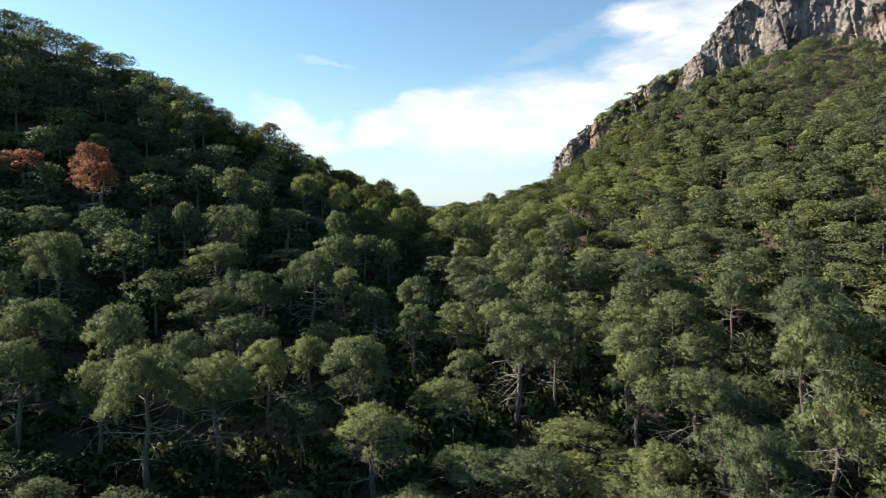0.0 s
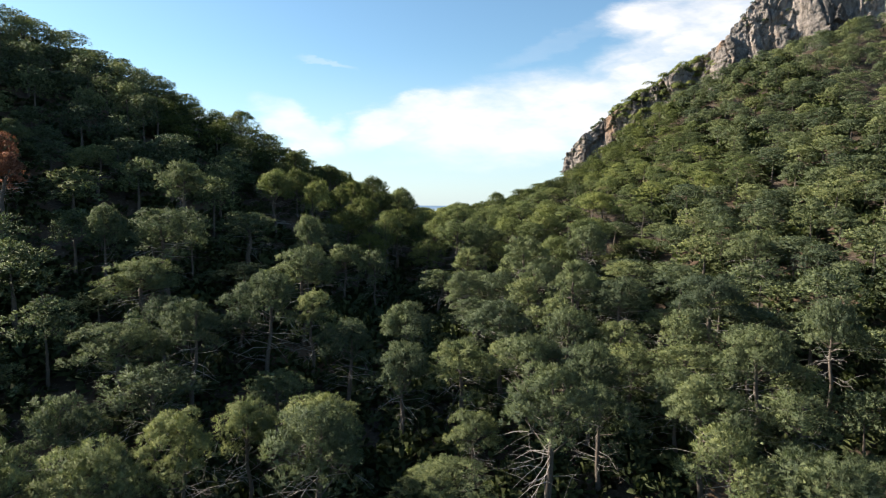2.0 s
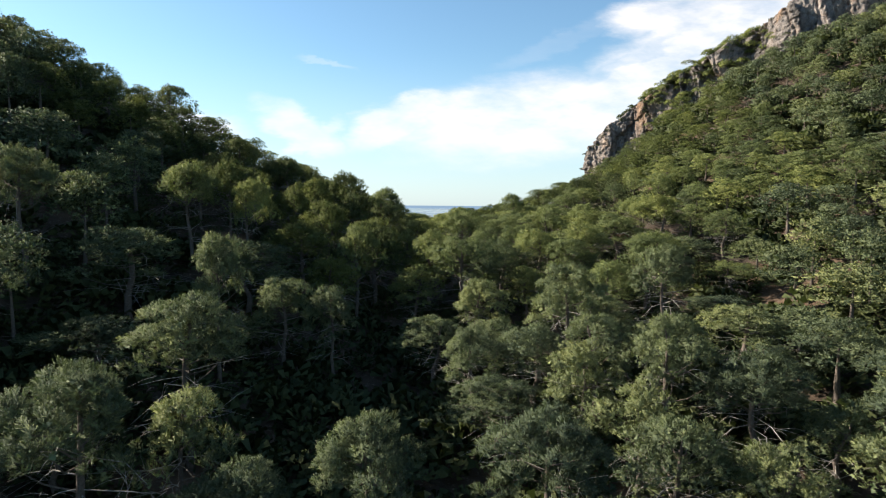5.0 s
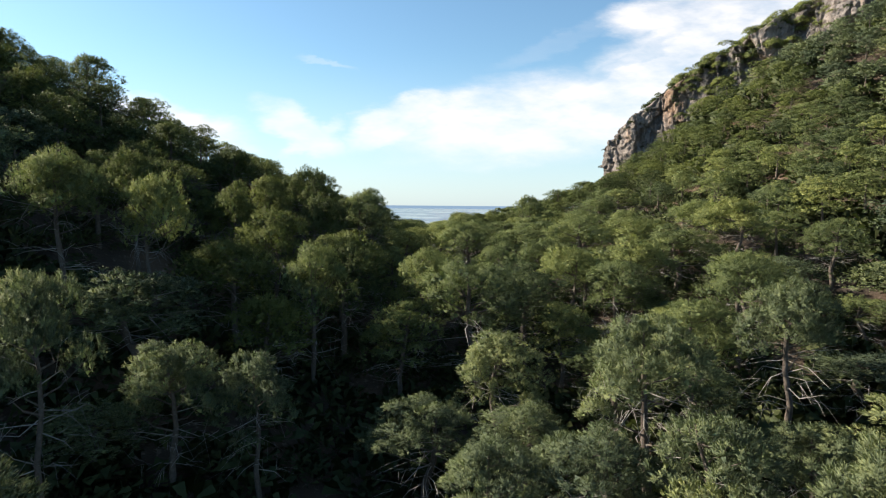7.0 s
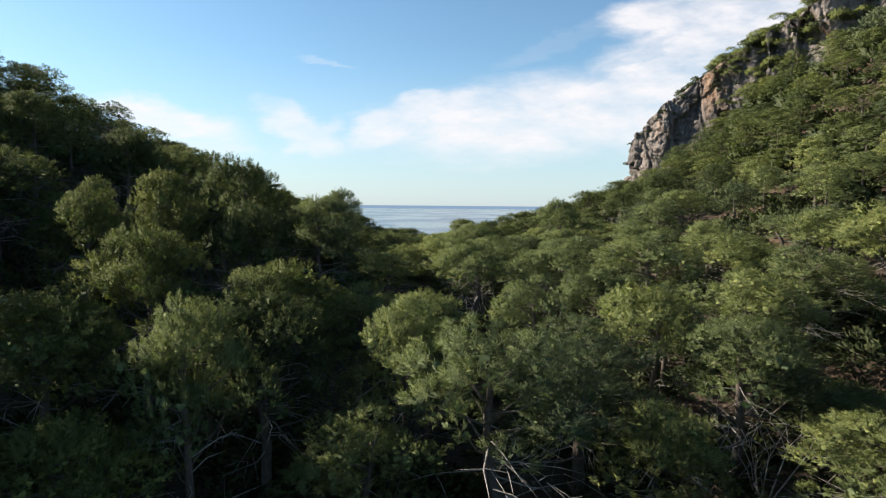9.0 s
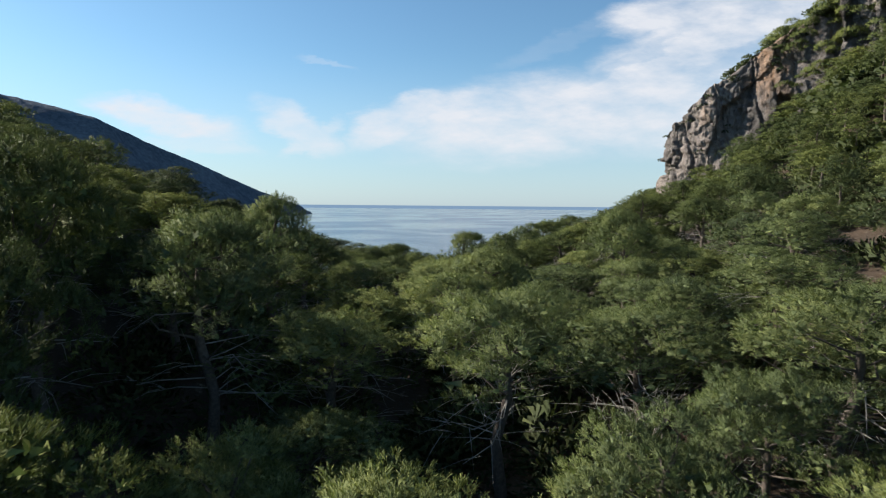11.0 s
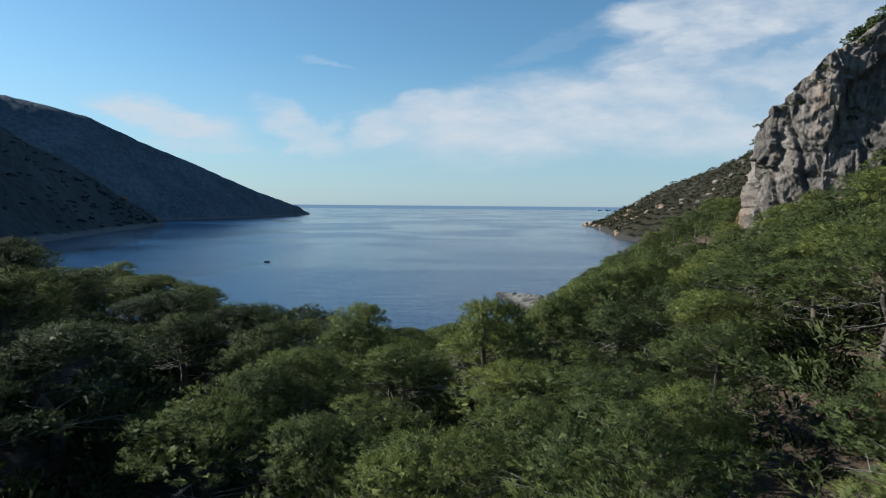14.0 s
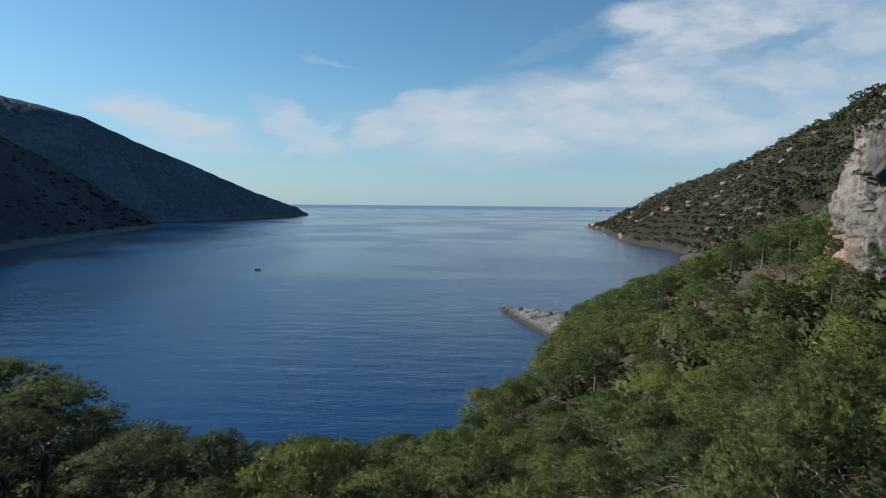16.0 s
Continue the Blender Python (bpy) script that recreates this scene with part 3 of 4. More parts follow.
def wood_of(rng, form, sides):
    lean = rng.normal(0, 0.25, 2)
    spine = [np.array([lean[0] * (z / 9) ** 2 * 2 + 0.15 * math.sin(z), lean[1] * (z / 9) ** 2 * 2 + 0.12 * math.cos(z * 1.3), z]) for z in (-1.2, 0.6, 2.4, 4.2, 5.8, 7.2, 8.2)]
    trunk = tube(spine, (0.24, 0.20, 0.17, 0.145, 0.11, 0.07, 0.03), sides + 2)
    limbs = []
    for x, y, z, r in form[::2]:
        z0 = max(2.6, z - 0.6 - 0.30 * math.hypot(x, y))
        root = np.array([np.interp(z0, [s[2] for s in spine], [s[k] for s in spine]) for k in range(2)] + [z0])
        end = np.array([x, y, z - 0.1])
        mid = root * 0.5 + end * 0.5 + rng.normal(0, 0.18, 3) - np.array([0, 0, 0.15])
        limbs.append(tube([root, mid, end], (0.055, 0.036, 0.012), sides))
    bare = []
    for k in range(15):
        z0 = rng.uniform(2.2, 5.8)
        th = rng.uniform(0, 6.28)
        root = np.array([np.interp(z0, [s[2] for s in spine], [s[k2] for s in spine]) for k2 in range(2)] + [z0])
        ln = rng.uniform(1.2, 2.9)
        out = np.array([math.cos(th), math.sin(th), rng.uniform(-0.25, 0.35)])
        m1 = root + out * ln * 0.5 + rng.normal(0, 0.15, 3)
        m2 = root + out * ln + rng.normal(0, 0.3, 3) - np.array([0, 0, 0.3])
        bare.append(tube([root, m1, m2], (0.030, 0.021, 0.007), 3))
        for j in range(3):
            o2 = out + rng.normal(0, 0.7, 3)
            s = root + out * ln * rng.uniform(0.4, 0.9)
            bare.append(tube([s, s + o2 * 0.35, s + o2 * 0.8 - np.array([0, 0, 0.2])], (0.013, 0.010, 0.004), 3))
    return trunk, joined(limbs), joined(bare)


def part(name, data, parent, label=""):
    ob = new(name, data)
    ob.parent = parent
    return tagged(ob, label)


def pine_meshes(seed, lumps, sprays, needles, length, width, core, leaves=None, pads=26, low=4.3, plump=1.0, twig=0.18):
    rng = np.random.default_rng(seed)
    form = pine_form(rng, low, pads + int(rng.integers(-3, 5)), plump)
    trunk, limbs, bare = wood_of(rng, form, 4)
    v, f, nrm = crown_of(rng, form, lumps, sprays, needles, length, width, core, twig)
    return {"trunk": mesh_of("pine_trunk", *joined([trunk, limbs]), BARK, True), "deadwood": mesh_of("pine_deadwood", *bare, DEADWOOD, True),
            "crown": mesh_of("pine_crown", v, f, leaves or PINE, normals=nrm)}


def plant(name, meshes, x, y, foot, wide, tall, turn, label, category, group):
    base = new(name)
    base.matrix_basis = pose(x, y, foot, 0, 0, turn) @ Matrix.Diagonal((wide, wide, tall, 1))
    base.empty_display_size = 0.5
    for key, me in meshes.items():
        part(key, me, base, "pale grey leafless branches" if key == "deadwood" else "")
    return tagged(base, label, category, group)


# single pines that stand out: x, y, top, crown radius
SINGLES = [
    (-23.5, 62.5, 20.9, 3.4), (-17.5, 57.0, 18.5, 2.6), (-21.5, 55.0, 17.2, 3.0), (-13.5, 61.5, 20.0, 3.1), (-27.0, 78.5, 29.5, 2.8), (-24.8, 69.0, 24.8, 3.7),
    (-38.0, 82.0, 31.5, 2.8), (-25.0, 45.3, 17.2, 2.5), (-20.0, 39.6, 15.2, 3.0), (-32.0, 46.5, 17.3, 2.8), (-30.0, 41.5, 15.3, 2.7), (-16.3, 42.3, 14.1, 3.1),
    (-13.7, 46.4, 14.4, 2.4), (-11.0, 49.3, 14.0, 2.0), (-6.7, 47.2, 14.4, 3.1), (-4.9, 41.1, 10.6, 3.2), (-34.8, 53.8, 22.3, 2.8), (-41.0, 62.0, 24.6, 3.0),
    (-28.8, 66.6, 25.0, 2.0), (-12.4, 69.2, 21.4, 3.3), (-6.9, 89.8, 24.5, 2.2), (-45.0, 78.5, 33.9, 2.0), (-2.9, 63.6, 17.3, 2.5), (-2.7, 57.9, 15.3, 2.5),
]
SINGLES += [
    (4.9, 64.5, 17.5, 3.3), (6.7, 51.0, 15.6, 3.4), (2.2, 53.3, 11.9, 1.8), (10.8, 46.8, 7.8, 3.2), (19.9, 45.5, 12.5, 3.9), (19.5, 35.0, 11.7, 2.7),
    (15.3, 40.3, 8.6, 2.5), (26.6, 39.2, 12.9, 2.8), (32.0, 52.3, 18.8, 3.8), (28.8, 46.7, 16.6, 3.1), (29.0, 59.3, 18.7, 2.2), (16.6, 52.6, 14.5, 3.0),
    (12.6, 71.6, 20.2, 2.7), (31.9, 77.0, 22.6, 3.0), (23.2, 66.6, 19.4, 3.2), (16.4, 69.7, 18.8, 3.1), (10.6, 57.5, 15.6, 2.6), (22.5, 57.0, 16.9, 3.0),
]
SINGLES += [
    (-13.7, 76.6, 24.0, 1.8), (-20.4, 88.7, 29.3, 2.5), (-15.7, 89.2, 28.1, 2.0), (-19.0, 94.0, 29.8, 1.8), (-10.4, 79.7, 20.9, 2.1), (-7.3, 80.6, 20.4, 1.8),
    (2.4, 91.2, 23.4, 3.9), (-0.9, 95.0, 23.6, 2.3), (3.0, 85.2, 20.4, 2.6), (2.2, 76.4, 18.5, 2.3), (11.8, 95.0, 23.1, 3.0), (13.8, 87.3, 21.8, 2.8),
    (16.8, 84.0, 23.2, 2.5), (9.2, 81.2, 22.0, 3.0), (14.3, 77.6, 18.6, 2.8), (8.0, 103.2, 24.0, 2.0), (25.2, 91.0, 21.4, 2.6), (27.4, 97.6, 25.8, 2.3),
    (29.6, 110.0, 28.5, 2.2), (20.2, 112.2, 25.3, 2.0), (11.2, 101.2, 23.4, 2.1), (16.4, 108.6, 26.4, 2.0), (23.2, 113.0, 25.4, 2.0),
]
SINGLES += [
    (-12.8, 101.2, 28.7, 1.9), (-8.7, 100.9, 27.3, 2.3), (-13.8, 97.0, 27.9, 1.7), (-32.5, 112.5, 40.2, 2.6), (-10.2, 105.0, 29.4, 2.6), (-6.4, 107.0, 27.6, 2.7),
    (-17.2, 106.3, 31.2, 2.1), (-22.2, 106.1, 33.2, 2.3), (-7.0, 116.0, 28.3, 1.7), (9.5, 119.0, 27.6, 1.7), (2.5, 138.8, 25.7, 2.3), (15.9, 125.0, 28.4, 2.0),
    (19.8, 127.0, 30.2, 2.0), (-20.7, 158.0, 24.3, 3.0), (-17.0, 155.5, 23.8, 2.8), (-25.0, 160.0, 24.8, 3.0), (-10.7, 150.0, 23.5, 2.4), (-4.4, 150.0, 23.6, 2.0), (-3.4, 139.6, 24.6, 2.2), (5.5, 141.0, 25.5, 2.1), (7.9, 143.5, 26.1, 2.3), (10.2, 146.0, 26.5, 2.4), (13.0, 149.0, 27.0, 2.4),
]
# pines dead and rust-brown: x, y, top, crown radius
RUSTY = [(-42.0, 72, 32.2, 2.4), (-39.8, 69.5, 30.0, 3.0), (-49.5, 71, 31.2, 3.0)]

# pines of the shaded side whose heads stand in the sun
SUNNY = [q for q in SINGLES if -46 < q[0] < 8 and 36 < q[1] < 98]

rng = np.random.default_rng(11)


class Wood:
    """Trees set so far, in a coarse lattice, so that crowns don't crowd."""

    def __init__(self):
        self.cells, self.rows = {}, []

    def near(self, x, y, r, share):
        i, j = int(x // 6), int(y // 6)
        for a in (-2, -1, 0, 1, 2):
            for b in (-2, -1, 0, 1, 2):
                for (u, v, w) in self.cells.get((i + a, j + b), ()):
                    if math.hypot(x - u, y - v) < (r + w) * share:
                        return True
        return False

    def add(self, x, y, top, r, kind):
        self.cells.setdefault((int(x // 6), int(y // 6)), []).append((x, y, r))
        self.rows.append((x, y, top, r, kind))


wood = Wood()
for x, y, top, r in SINGLES:
    wood.add(x, y, top, r, "single")
for x, y, top, r in RUSTY:
    wood.add(x, y, top, r, "rusty")
BARE_SOIL = [(13.5, 131.5, 1.5), (10.1, 92.2, 1.5), (21.0, 108.7, 1.8), (4.6, 104.2, 1.2)]
CLEARINGS = [(4.6, 104.2, 2.0), (5.4, 107.4, 1.4), (2.4, 102.2, 2.2), (3.4, 99.8, 1.5), (13.5, 131.5, 2.6), (10.1, 92.2, 1.6), (21.0, 108.7, 2.0), (28, 112, 2.0), (-2.5, 56, 3.2), (-1.5, 70, 3.4), (-3.5, 46, 2.2), (-7, 69, 3.4), (-5, 74, 3.4), (-4, 80, 3.2), (-4.3, 85.5, 2.6), (-8, 57, 2.5), (3, 46, 3.0), (5, 51, 2.5), (13, 52, 2.0), (-10, 84, 2.2), (-3, 77, 2.6), (-1.4, 74, 3.0), (-2.8, 52, 3.0), (-2.6, 60, 2.2)]


def cliffy(x, y):
    """Ground taken by bare rock."""
    if 150 < y < 208 and x > np.interp(y, (150, 155, 159, 163, 166, 173, 186, 198, 208), (64, 58, 52, 46, 40, 30.5, 36, 44.5, 60)):
        return True
    return x > 57 and 151 - (x - 60) * 0.55 < y < 215


for k in range(20000):
    x, y = rng.uniform(-108, 106), rng.uniform(22, 186) if k < 14500 else rng.uniform(186, 320)
    if cliffy(x, y) or any(math.hypot(x - a, y - b) < c + (0.9 if b < 92 else 0) for a, b, c in CLEARINGS):
        continue
    if x < -(0.78 * y + 12) or x > 0.78 * y + 4 or (x < -30 and y > 127) or x < -(30 + 2.0 * max(0, 160 - y)):
        continue
    low = float(np.interp(y, (100, 120), (0, 1)))
    high = min(max((x - 25) / 40, 0), 1)
    r = rng.uniform(2.3, 3.9) * (1 - 0.24 * low - 0.20 * high)
    left_side = x < 2 and y < 105
    if wood.near(x, y, r, 0.60 if x < -34 else 0.74 if left_side and y < 78 else 0.68 if left_side else 0.56 if x > 34 and y < 150 else 0.62 if y < 105 else 0.60):
        continue
    g = float(ground_at(x, y))
    if g < 2.5:
        continue
    top = float(crowns(np.float64(x), np.float64(min(y, 175)))) + rng.normal(0.0 if y > 125 else 0.3, 0.45 if y > 125 else 0.75 if y > 105 else 1.05)
    if left_side:
        top += rng.normal(-1.4, 1.2) if y < 78 and x > -34 else rng.normal(-0.5, 1.3)
    for a, b, crown, w in SUNNY + RUSTY:
        along, aside = -0.956 * (x - a) + 0.292 * (y - b), 0.292 * (x - a) + 0.956 * (y - b)
        if 0 < along < 16 and abs(aside) < 0.8 * w + 0.6 * r:
            top = min(top, crown - 2.0 + 0.6 * along)
    for a, b, crown, w in RUSTY:
        if y < b and abs(x - a * y / b) < 0.7 * w + 0.8 * r:
            top = min(top, max(25 + (crown - 28.6) * y / b, g + 6.0))
    if y < 37 and x < 9 or y < 46 and -10 < x < 5:
        top = min(top, g + 4.2)
    # younger growth stands below the crowns of the grown pines beside it
    for a, b, crown, w in SINGLES:
        if b < 98 and b - 14 < y < b + 1 and abs(x - a * y / b) < 0.75 * w + 0.7 * r:
            top = min(top, 25 + (crown - 2.6 - 25) * y / b)
    top = min(top, g + rng.uniform(0.85, 1.15) * float(tree_height(x, y)))
    wood.add(x, y, max(top, g + 2.6), r, "wood")

# the wood goes on behind the start of the flight
for k in range(2600):
    x, y = rng.uniform(-62, 60), rng.uniform(-24, 23)
    r = rng.uniform(2.6, 3.9)
    if not wood.near(x, y, r, 0.62):
        g = float(ground_at(x, y))
        wood.add(x, y, min(g + rng.uniform(5.0, 8.5), 13.5), r, "wood")

FINE = [pine_meshes(100 + k, 14, 7, 13, 0.19, 0.020, 2, pads=25, low=lo) for k, lo in enumerate((5.0, 4.6, 4.2, 5.3, 4.8))]
PLAIN = [pine_meshes(200 + k, 12, 6, 9, 0.20, 0.030, 2, pads=26, low=lo) for k, lo in enumerate((4.4, 4.0, 4.7, 4.2, 3.8))]
BUSHY = [pine_meshes(250 + k, 13, 6, 24, 0.13, 0.013, 3, YOUNG_PINE, pads=32, low=lo, plump=1.05, twig=0.26) for k, lo in enumerate((4.2, 4.7, 5.2, 3.8, 4.4))]
# bushy pines again, needles darkened to paint in the slope's shade
SHADED_BUSHY = []
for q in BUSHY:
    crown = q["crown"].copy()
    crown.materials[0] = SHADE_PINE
    SHADED_BUSHY.append({**q, "crown": crown})
# copies with darker needles, which on the left slope stand for its shade
DARKER_BUSHY = []
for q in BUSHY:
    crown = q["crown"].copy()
    crown.materials[0] = DARKER_PINE
    DARKER_BUSHY.append({**q, "crown": crown})
RUST = pine_meshes(300, 12, 5, 6, 0.22, 0.055, 2, DEAD_PINE, low=5.0)
TINTS = ("green pine with a clumped rounded crown and bare lower branches", "green pine with a wide flat layered crown", "dense green pine with a bushy crown")


def set_tree(row, meshes, label, group):
    x, y, top, r, kind = row
    foot = float(ground_at(x, y))
    return plant("pine_tree", meshes, x, y, foot, r / 2.85, max(top - foot, 2.5) / 8.9, rng.uniform(0, 360), label, "pine tree", group)


ordered = sorted([w for w in wood.rows if w[4] == "wood" and 26 < w[1] < 178], key=lambda w: abs(w[0]) - max(0, 60 - w[1]) * 0.5 + 0.10 * abs(w[1] - 100))
things, rest = ordered[:255], ordered[255:] + [w for w in wood.rows if w[4] == "wood" and not 26 < w[1] < 178]
for row in wood.rows:
    if row[4] == "single":
        set_tree(row, (DARKER_BUSHY if row[1] > 124 or row[1] > 92 and row[0] < -7 else BUSHY if row[1] > 86 else FINE)[int(rng.integers(5))], TINTS[0] if row[3] > 2.8 else TINTS[1], "pines of the valley")
    elif row[4] == "rusty":
        set_tree(row, RUST, "dead pine with rust-brown needles among green pines", "dead pines")
for k, row in enumerate(things):
    set_tree(row, (SHADED_BUSHY if row[1] > 125 and row[0] < -6.5 else DARKER_BUSHY if row[1] > 124 or row[1] > 86 and row[0] < -4 else BUSHY if row[1] > 86 else FINE if abs(row[0]) < 8 else PLAIN)[int(rng.integers(5))], TINTS[2], "pines of the valley")


def far_pines():
    """Crowns for the pines further off, coarser the further away they stand."""
    shapes = {}
    for sort, (low, plump, pads, lumps, sprays, needles, ln, wd, core, leaves) in {
            "near": (4.0, 1.05, 25, 11, 5, 7, 0.22, 0.036, 2, PINE), "slope": (3.6, 1.1, 25, 10, 4, 4, 0.24, 0.072, 2, PINE), "far": (3.4, 1.15, 24, 9, 3, 4, 0.28, 0.105, 2, PINE),
            "bush": (3.0, 1.1, 28, 11, 5, 7, 0.19, 0.034, 2, YOUNG_PINE), "late": (3.0, 1.1, 28, 11, 5, 7, 0.19, 0.034, 2, DARKER_PINE), "in_shade": (3.0, 1.1, 28, 11, 5, 5, 0.20, 0.042, 2, SHADE_PINE)}.items():
        for k in range(5):
            g = np.random.default_rng(400 + k)
            v, f, nrm = crown_of(g, pine_form(g, low, pads, plump), lumps, sprays, needles, ln, wd, core)
            shapes[sort, k] = mesh_of("forest_crown", v, f, leaves, normals=nrm)
    return shapes


def forest_stuff(rows, shapes, label):
    """A stretch of wood too wide to count: crowns that share a few meshes, trunks in one mesh."""
    forest = tagged(new("pine_forest"), label, "forest", kind="stuff")
    stem_v, stem_f = tube([(0, 0, -1), (0.1, 0, 3), (0.1, 0.1, 6.0)], (0.2, 0.13, 0.04), 4)
    stems = []
    for x, y, top, r, kind in rows:
        sort = "in_shade" if y > 125 and x < -5.5 else "late" if abs(x) < 45 and (y > 124 or y > 98 and x < -4) else "bush" if y > 98 and abs(x) < 45 else "far" if y < 24 or abs(x) > 45 else "near" if abs(x) < 24 else "slope"
        foot = float(ground_at(x, y))
        m = pose(x, y, foot, 0, 0, rng.uniform(0, 360)) @ Matrix.Diagonal((r / 2.85, r / 2.85, max(top - foot, 2.5) / 8.9, 1))
        crown = part("crown", shapes[sort, int(rng.integers(5))], forest)
        crown.matrix_basis = m
        m = np.array(m)
        stems.append((stem_v @ m[:3, :3].T + m[:3, 3], stem_f))
    part("trunk", mesh_of("forest_trunks", *joined(stems), BARK), forest)


SHAPES = far_pines()
for low_x, high_x, low_y, high_y, label in (
        (-200, 0, -50, 108, "dense dark green pine forest on the shaded slope of the valley"), (0, 34, -50, 108, "dense green pine forest at the foot of the sunlit slope"),
        (34, 200, -50, 108, "green pine forest high on the sunlit slope below the cliffs"), (-200, 0, 108, 400, "low dense pines falling to the bay"),
        (0, 200, 108, 400, "bushy green pines on the slope below the cliff")):
    stretch_of_wood = [q for q in rest if low_x <= q[0] < high_x and low_y <= q[1] < high_y]
    print("forest", len(stretch_of_wood))
    forest_stuff(stretch_of_wood, SHAPES, label)


# ---- scrub on cliffs and headlands ----
def clump_shape(seed, sprays, length, width):
    g = np.random.default_rng(seed)
    d = unit(g.normal(0, 1, (sprays, 3)))
    d[:, 2] = np.abs(d[:, 2])
    c = d * g.uniform(0.55, 0.9, (sprays, 1)) * np.array([1, 1, 0.8])
    return tufts(g, c, unit(d + np.array([0, 0, 0.4])), unit(d + np.array([0, 0, 0.2])), 3, length, width)


def scrub(name, spots, label, sprays=26, length=0.5, width=0.36, leaves=None):
    shapes = [clump_shape(500 + k, sprays, length, width) for k in range(4)]
    picks = [int(rng.integers(4)) for _ in spots]
    v = np.concatenate([shapes[k][0] * np.array([q[3], q[3], q[3] * rng.uniform(0.6, 1.0)]) + np.array(q[:3]) for k, q in zip(picks, spots)])
    nrm = np.concatenate([shapes[k][2] for k in picks])
    return tagged(new(name, mesh_of(name, v, np.arange(len(v)).reshape(-1, 3), leaves or MAQUIS, normals=nrm)), label, "scrub", kind="stuff")


def spots_on(ob, count, size, low=4.0, test=None):
    me = ob.data
    n = len(me.polygons)
    centre, normal = np.empty(n * 3), np.empty(n * 3)
    me.polygons.foreach_get("center", centre)
    me.polygons.foreach_get("normal", normal)
    centre, normal = centre.reshape(-1, 3), normal.reshape(-1, 3)
    keep = np.where((centre[:, 2] > low) & (np.abs(normal[:, 2]) > 0.42))[0]
    if test is not None:
        keep = keep[test(centre[keep])]
    pick = rng.choice(keep, min(count, len(keep)), replace=False)
    spread = np.array([0.8, 0.8, 0.15]) if size > 2 else np.full(3, 0.4)
    return [(*(centre[i] + rng.normal(0, 1, 3) * spread * size), size * rng.uniform(0.5, 1.3)) for i in pick]


scrub("cliff_scrub", spots_on(bpy.data.objects["cliff_nose"], 190, 0.55) + spots_on(bpy.data.objects["cliff_upper"], 240, 0.75)
      + spots_on(bpy.data.objects["cliff_nose"], 170, 0.8, test=lambda c: (c[:, 0] > 36) & (c[:, 1] < 172) & (c[:, 2] > 44)), "dark green bushes on the ledges of the cliff", 40, 0.34, 0.18)
scrub("rim_bushes", spots_on(bpy.data.objects["cliff_nose"], 420, 1.25, test=lambda c: (c[:, 0] > 43) & (c[:, 1] < 172)) + spots_on(bpy.data.objects["cliff_upper"], 60, 1.1, test=lambda c: c[:, 0] < 60),
      "green pine bushes along the rim of the cliff", 200, 0.22, 0.045, DARKER_PINE)
scrub("headland_scrub", spots_on(bpy.data.objects["backdrop_hill_stony"], 5200, 2.7, test=lambda c: c[:, 0] < 340), "dark bushes scattered over the stony headland", 24, 0.38, 0.26, HEADLAND_LEAVES)
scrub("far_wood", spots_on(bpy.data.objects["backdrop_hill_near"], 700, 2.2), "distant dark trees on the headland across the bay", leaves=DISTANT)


floor_spots, seaward_spots = [], []
for k in range(9000):
    x, y = rng.uniform(-68, 66), rng.uniform(28, 182) if k < 7600 else rng.uniform(172, 300)
    g = float(ground_at(x, y))
    if g > 2 and (y > 172 or not cliffy(x, y)) and not any(math.hypot(x - a, y - b) < c for a, b, c in BARE_SOIL):
        spot = (x, y, g - 0.1, rng.uniform(0.8, 2.0))
        (seaward_spots if 92 < y < 160 and abs(x) < 30 else floor_spots).append(spot)
scrub("undergrowth", floor_spots, "dark green maquis bushes under the pines", 34, 0.4, 0.24)
scrub("undergrowth", seaward_spots, "dense dark green maquis under low pines above the bay", 90, 0.24, 0.075)


# ---- shore and small things ----
def boulder(rng, size):
    bm = bmesh.new()
    bmesh.ops.create_icosphere(bm, subdivisions=2, radius=1)
    s = rng.uniform(0, 50)
    for v in bm.verts:
        v.co *= 0.75 + 0.5 * noise.noise(v.co * 1.3 + Vector((s, 0, 0)))
        v.co.x, v.co.y, v.co.z = v.co.x * size * 1.3, v.co.y * size, v.co.z * size * 0.7
    me = bpy.data.meshes.new("boulder")
    bm.to_mesh(me)
    bm.free()
    return me


def rock_spit():
    """A low tongue of pale rock that runs out into the bay."""
    n, m = 90, 40
    t, w = np.meshgrid(np.linspace(0, 1, n), np.linspace(-1, 1, m), indexing="ij")
    cx, cy = 38 - 20 * t, 280 + 36 * t
    half = 15 * (1 - t) ** 0.7 + 0.6
    x, y = cx + w * half * 0.87, cy + w * half * 0.48
    z = (1 - w ** 2) * (0.8 + 3.2 * (1 - t)) - 0.7
    z = z + (fractal(flat(x, y, 0.55, 2.0), 5).reshape(x.shape) - 0.47) * 3.2 * (1 - np.abs(w))
    p = np.stack([x.ravel(), y.ravel(), z.ravel()], 1)
    return tagged(new("rock_spit", mesh_of("rock_spit", p, grid_faces(n, m), SHORE_ROCK)), "low tongue of pale rough rock running into the sea", "rock", kind="structure")


rock_spit()


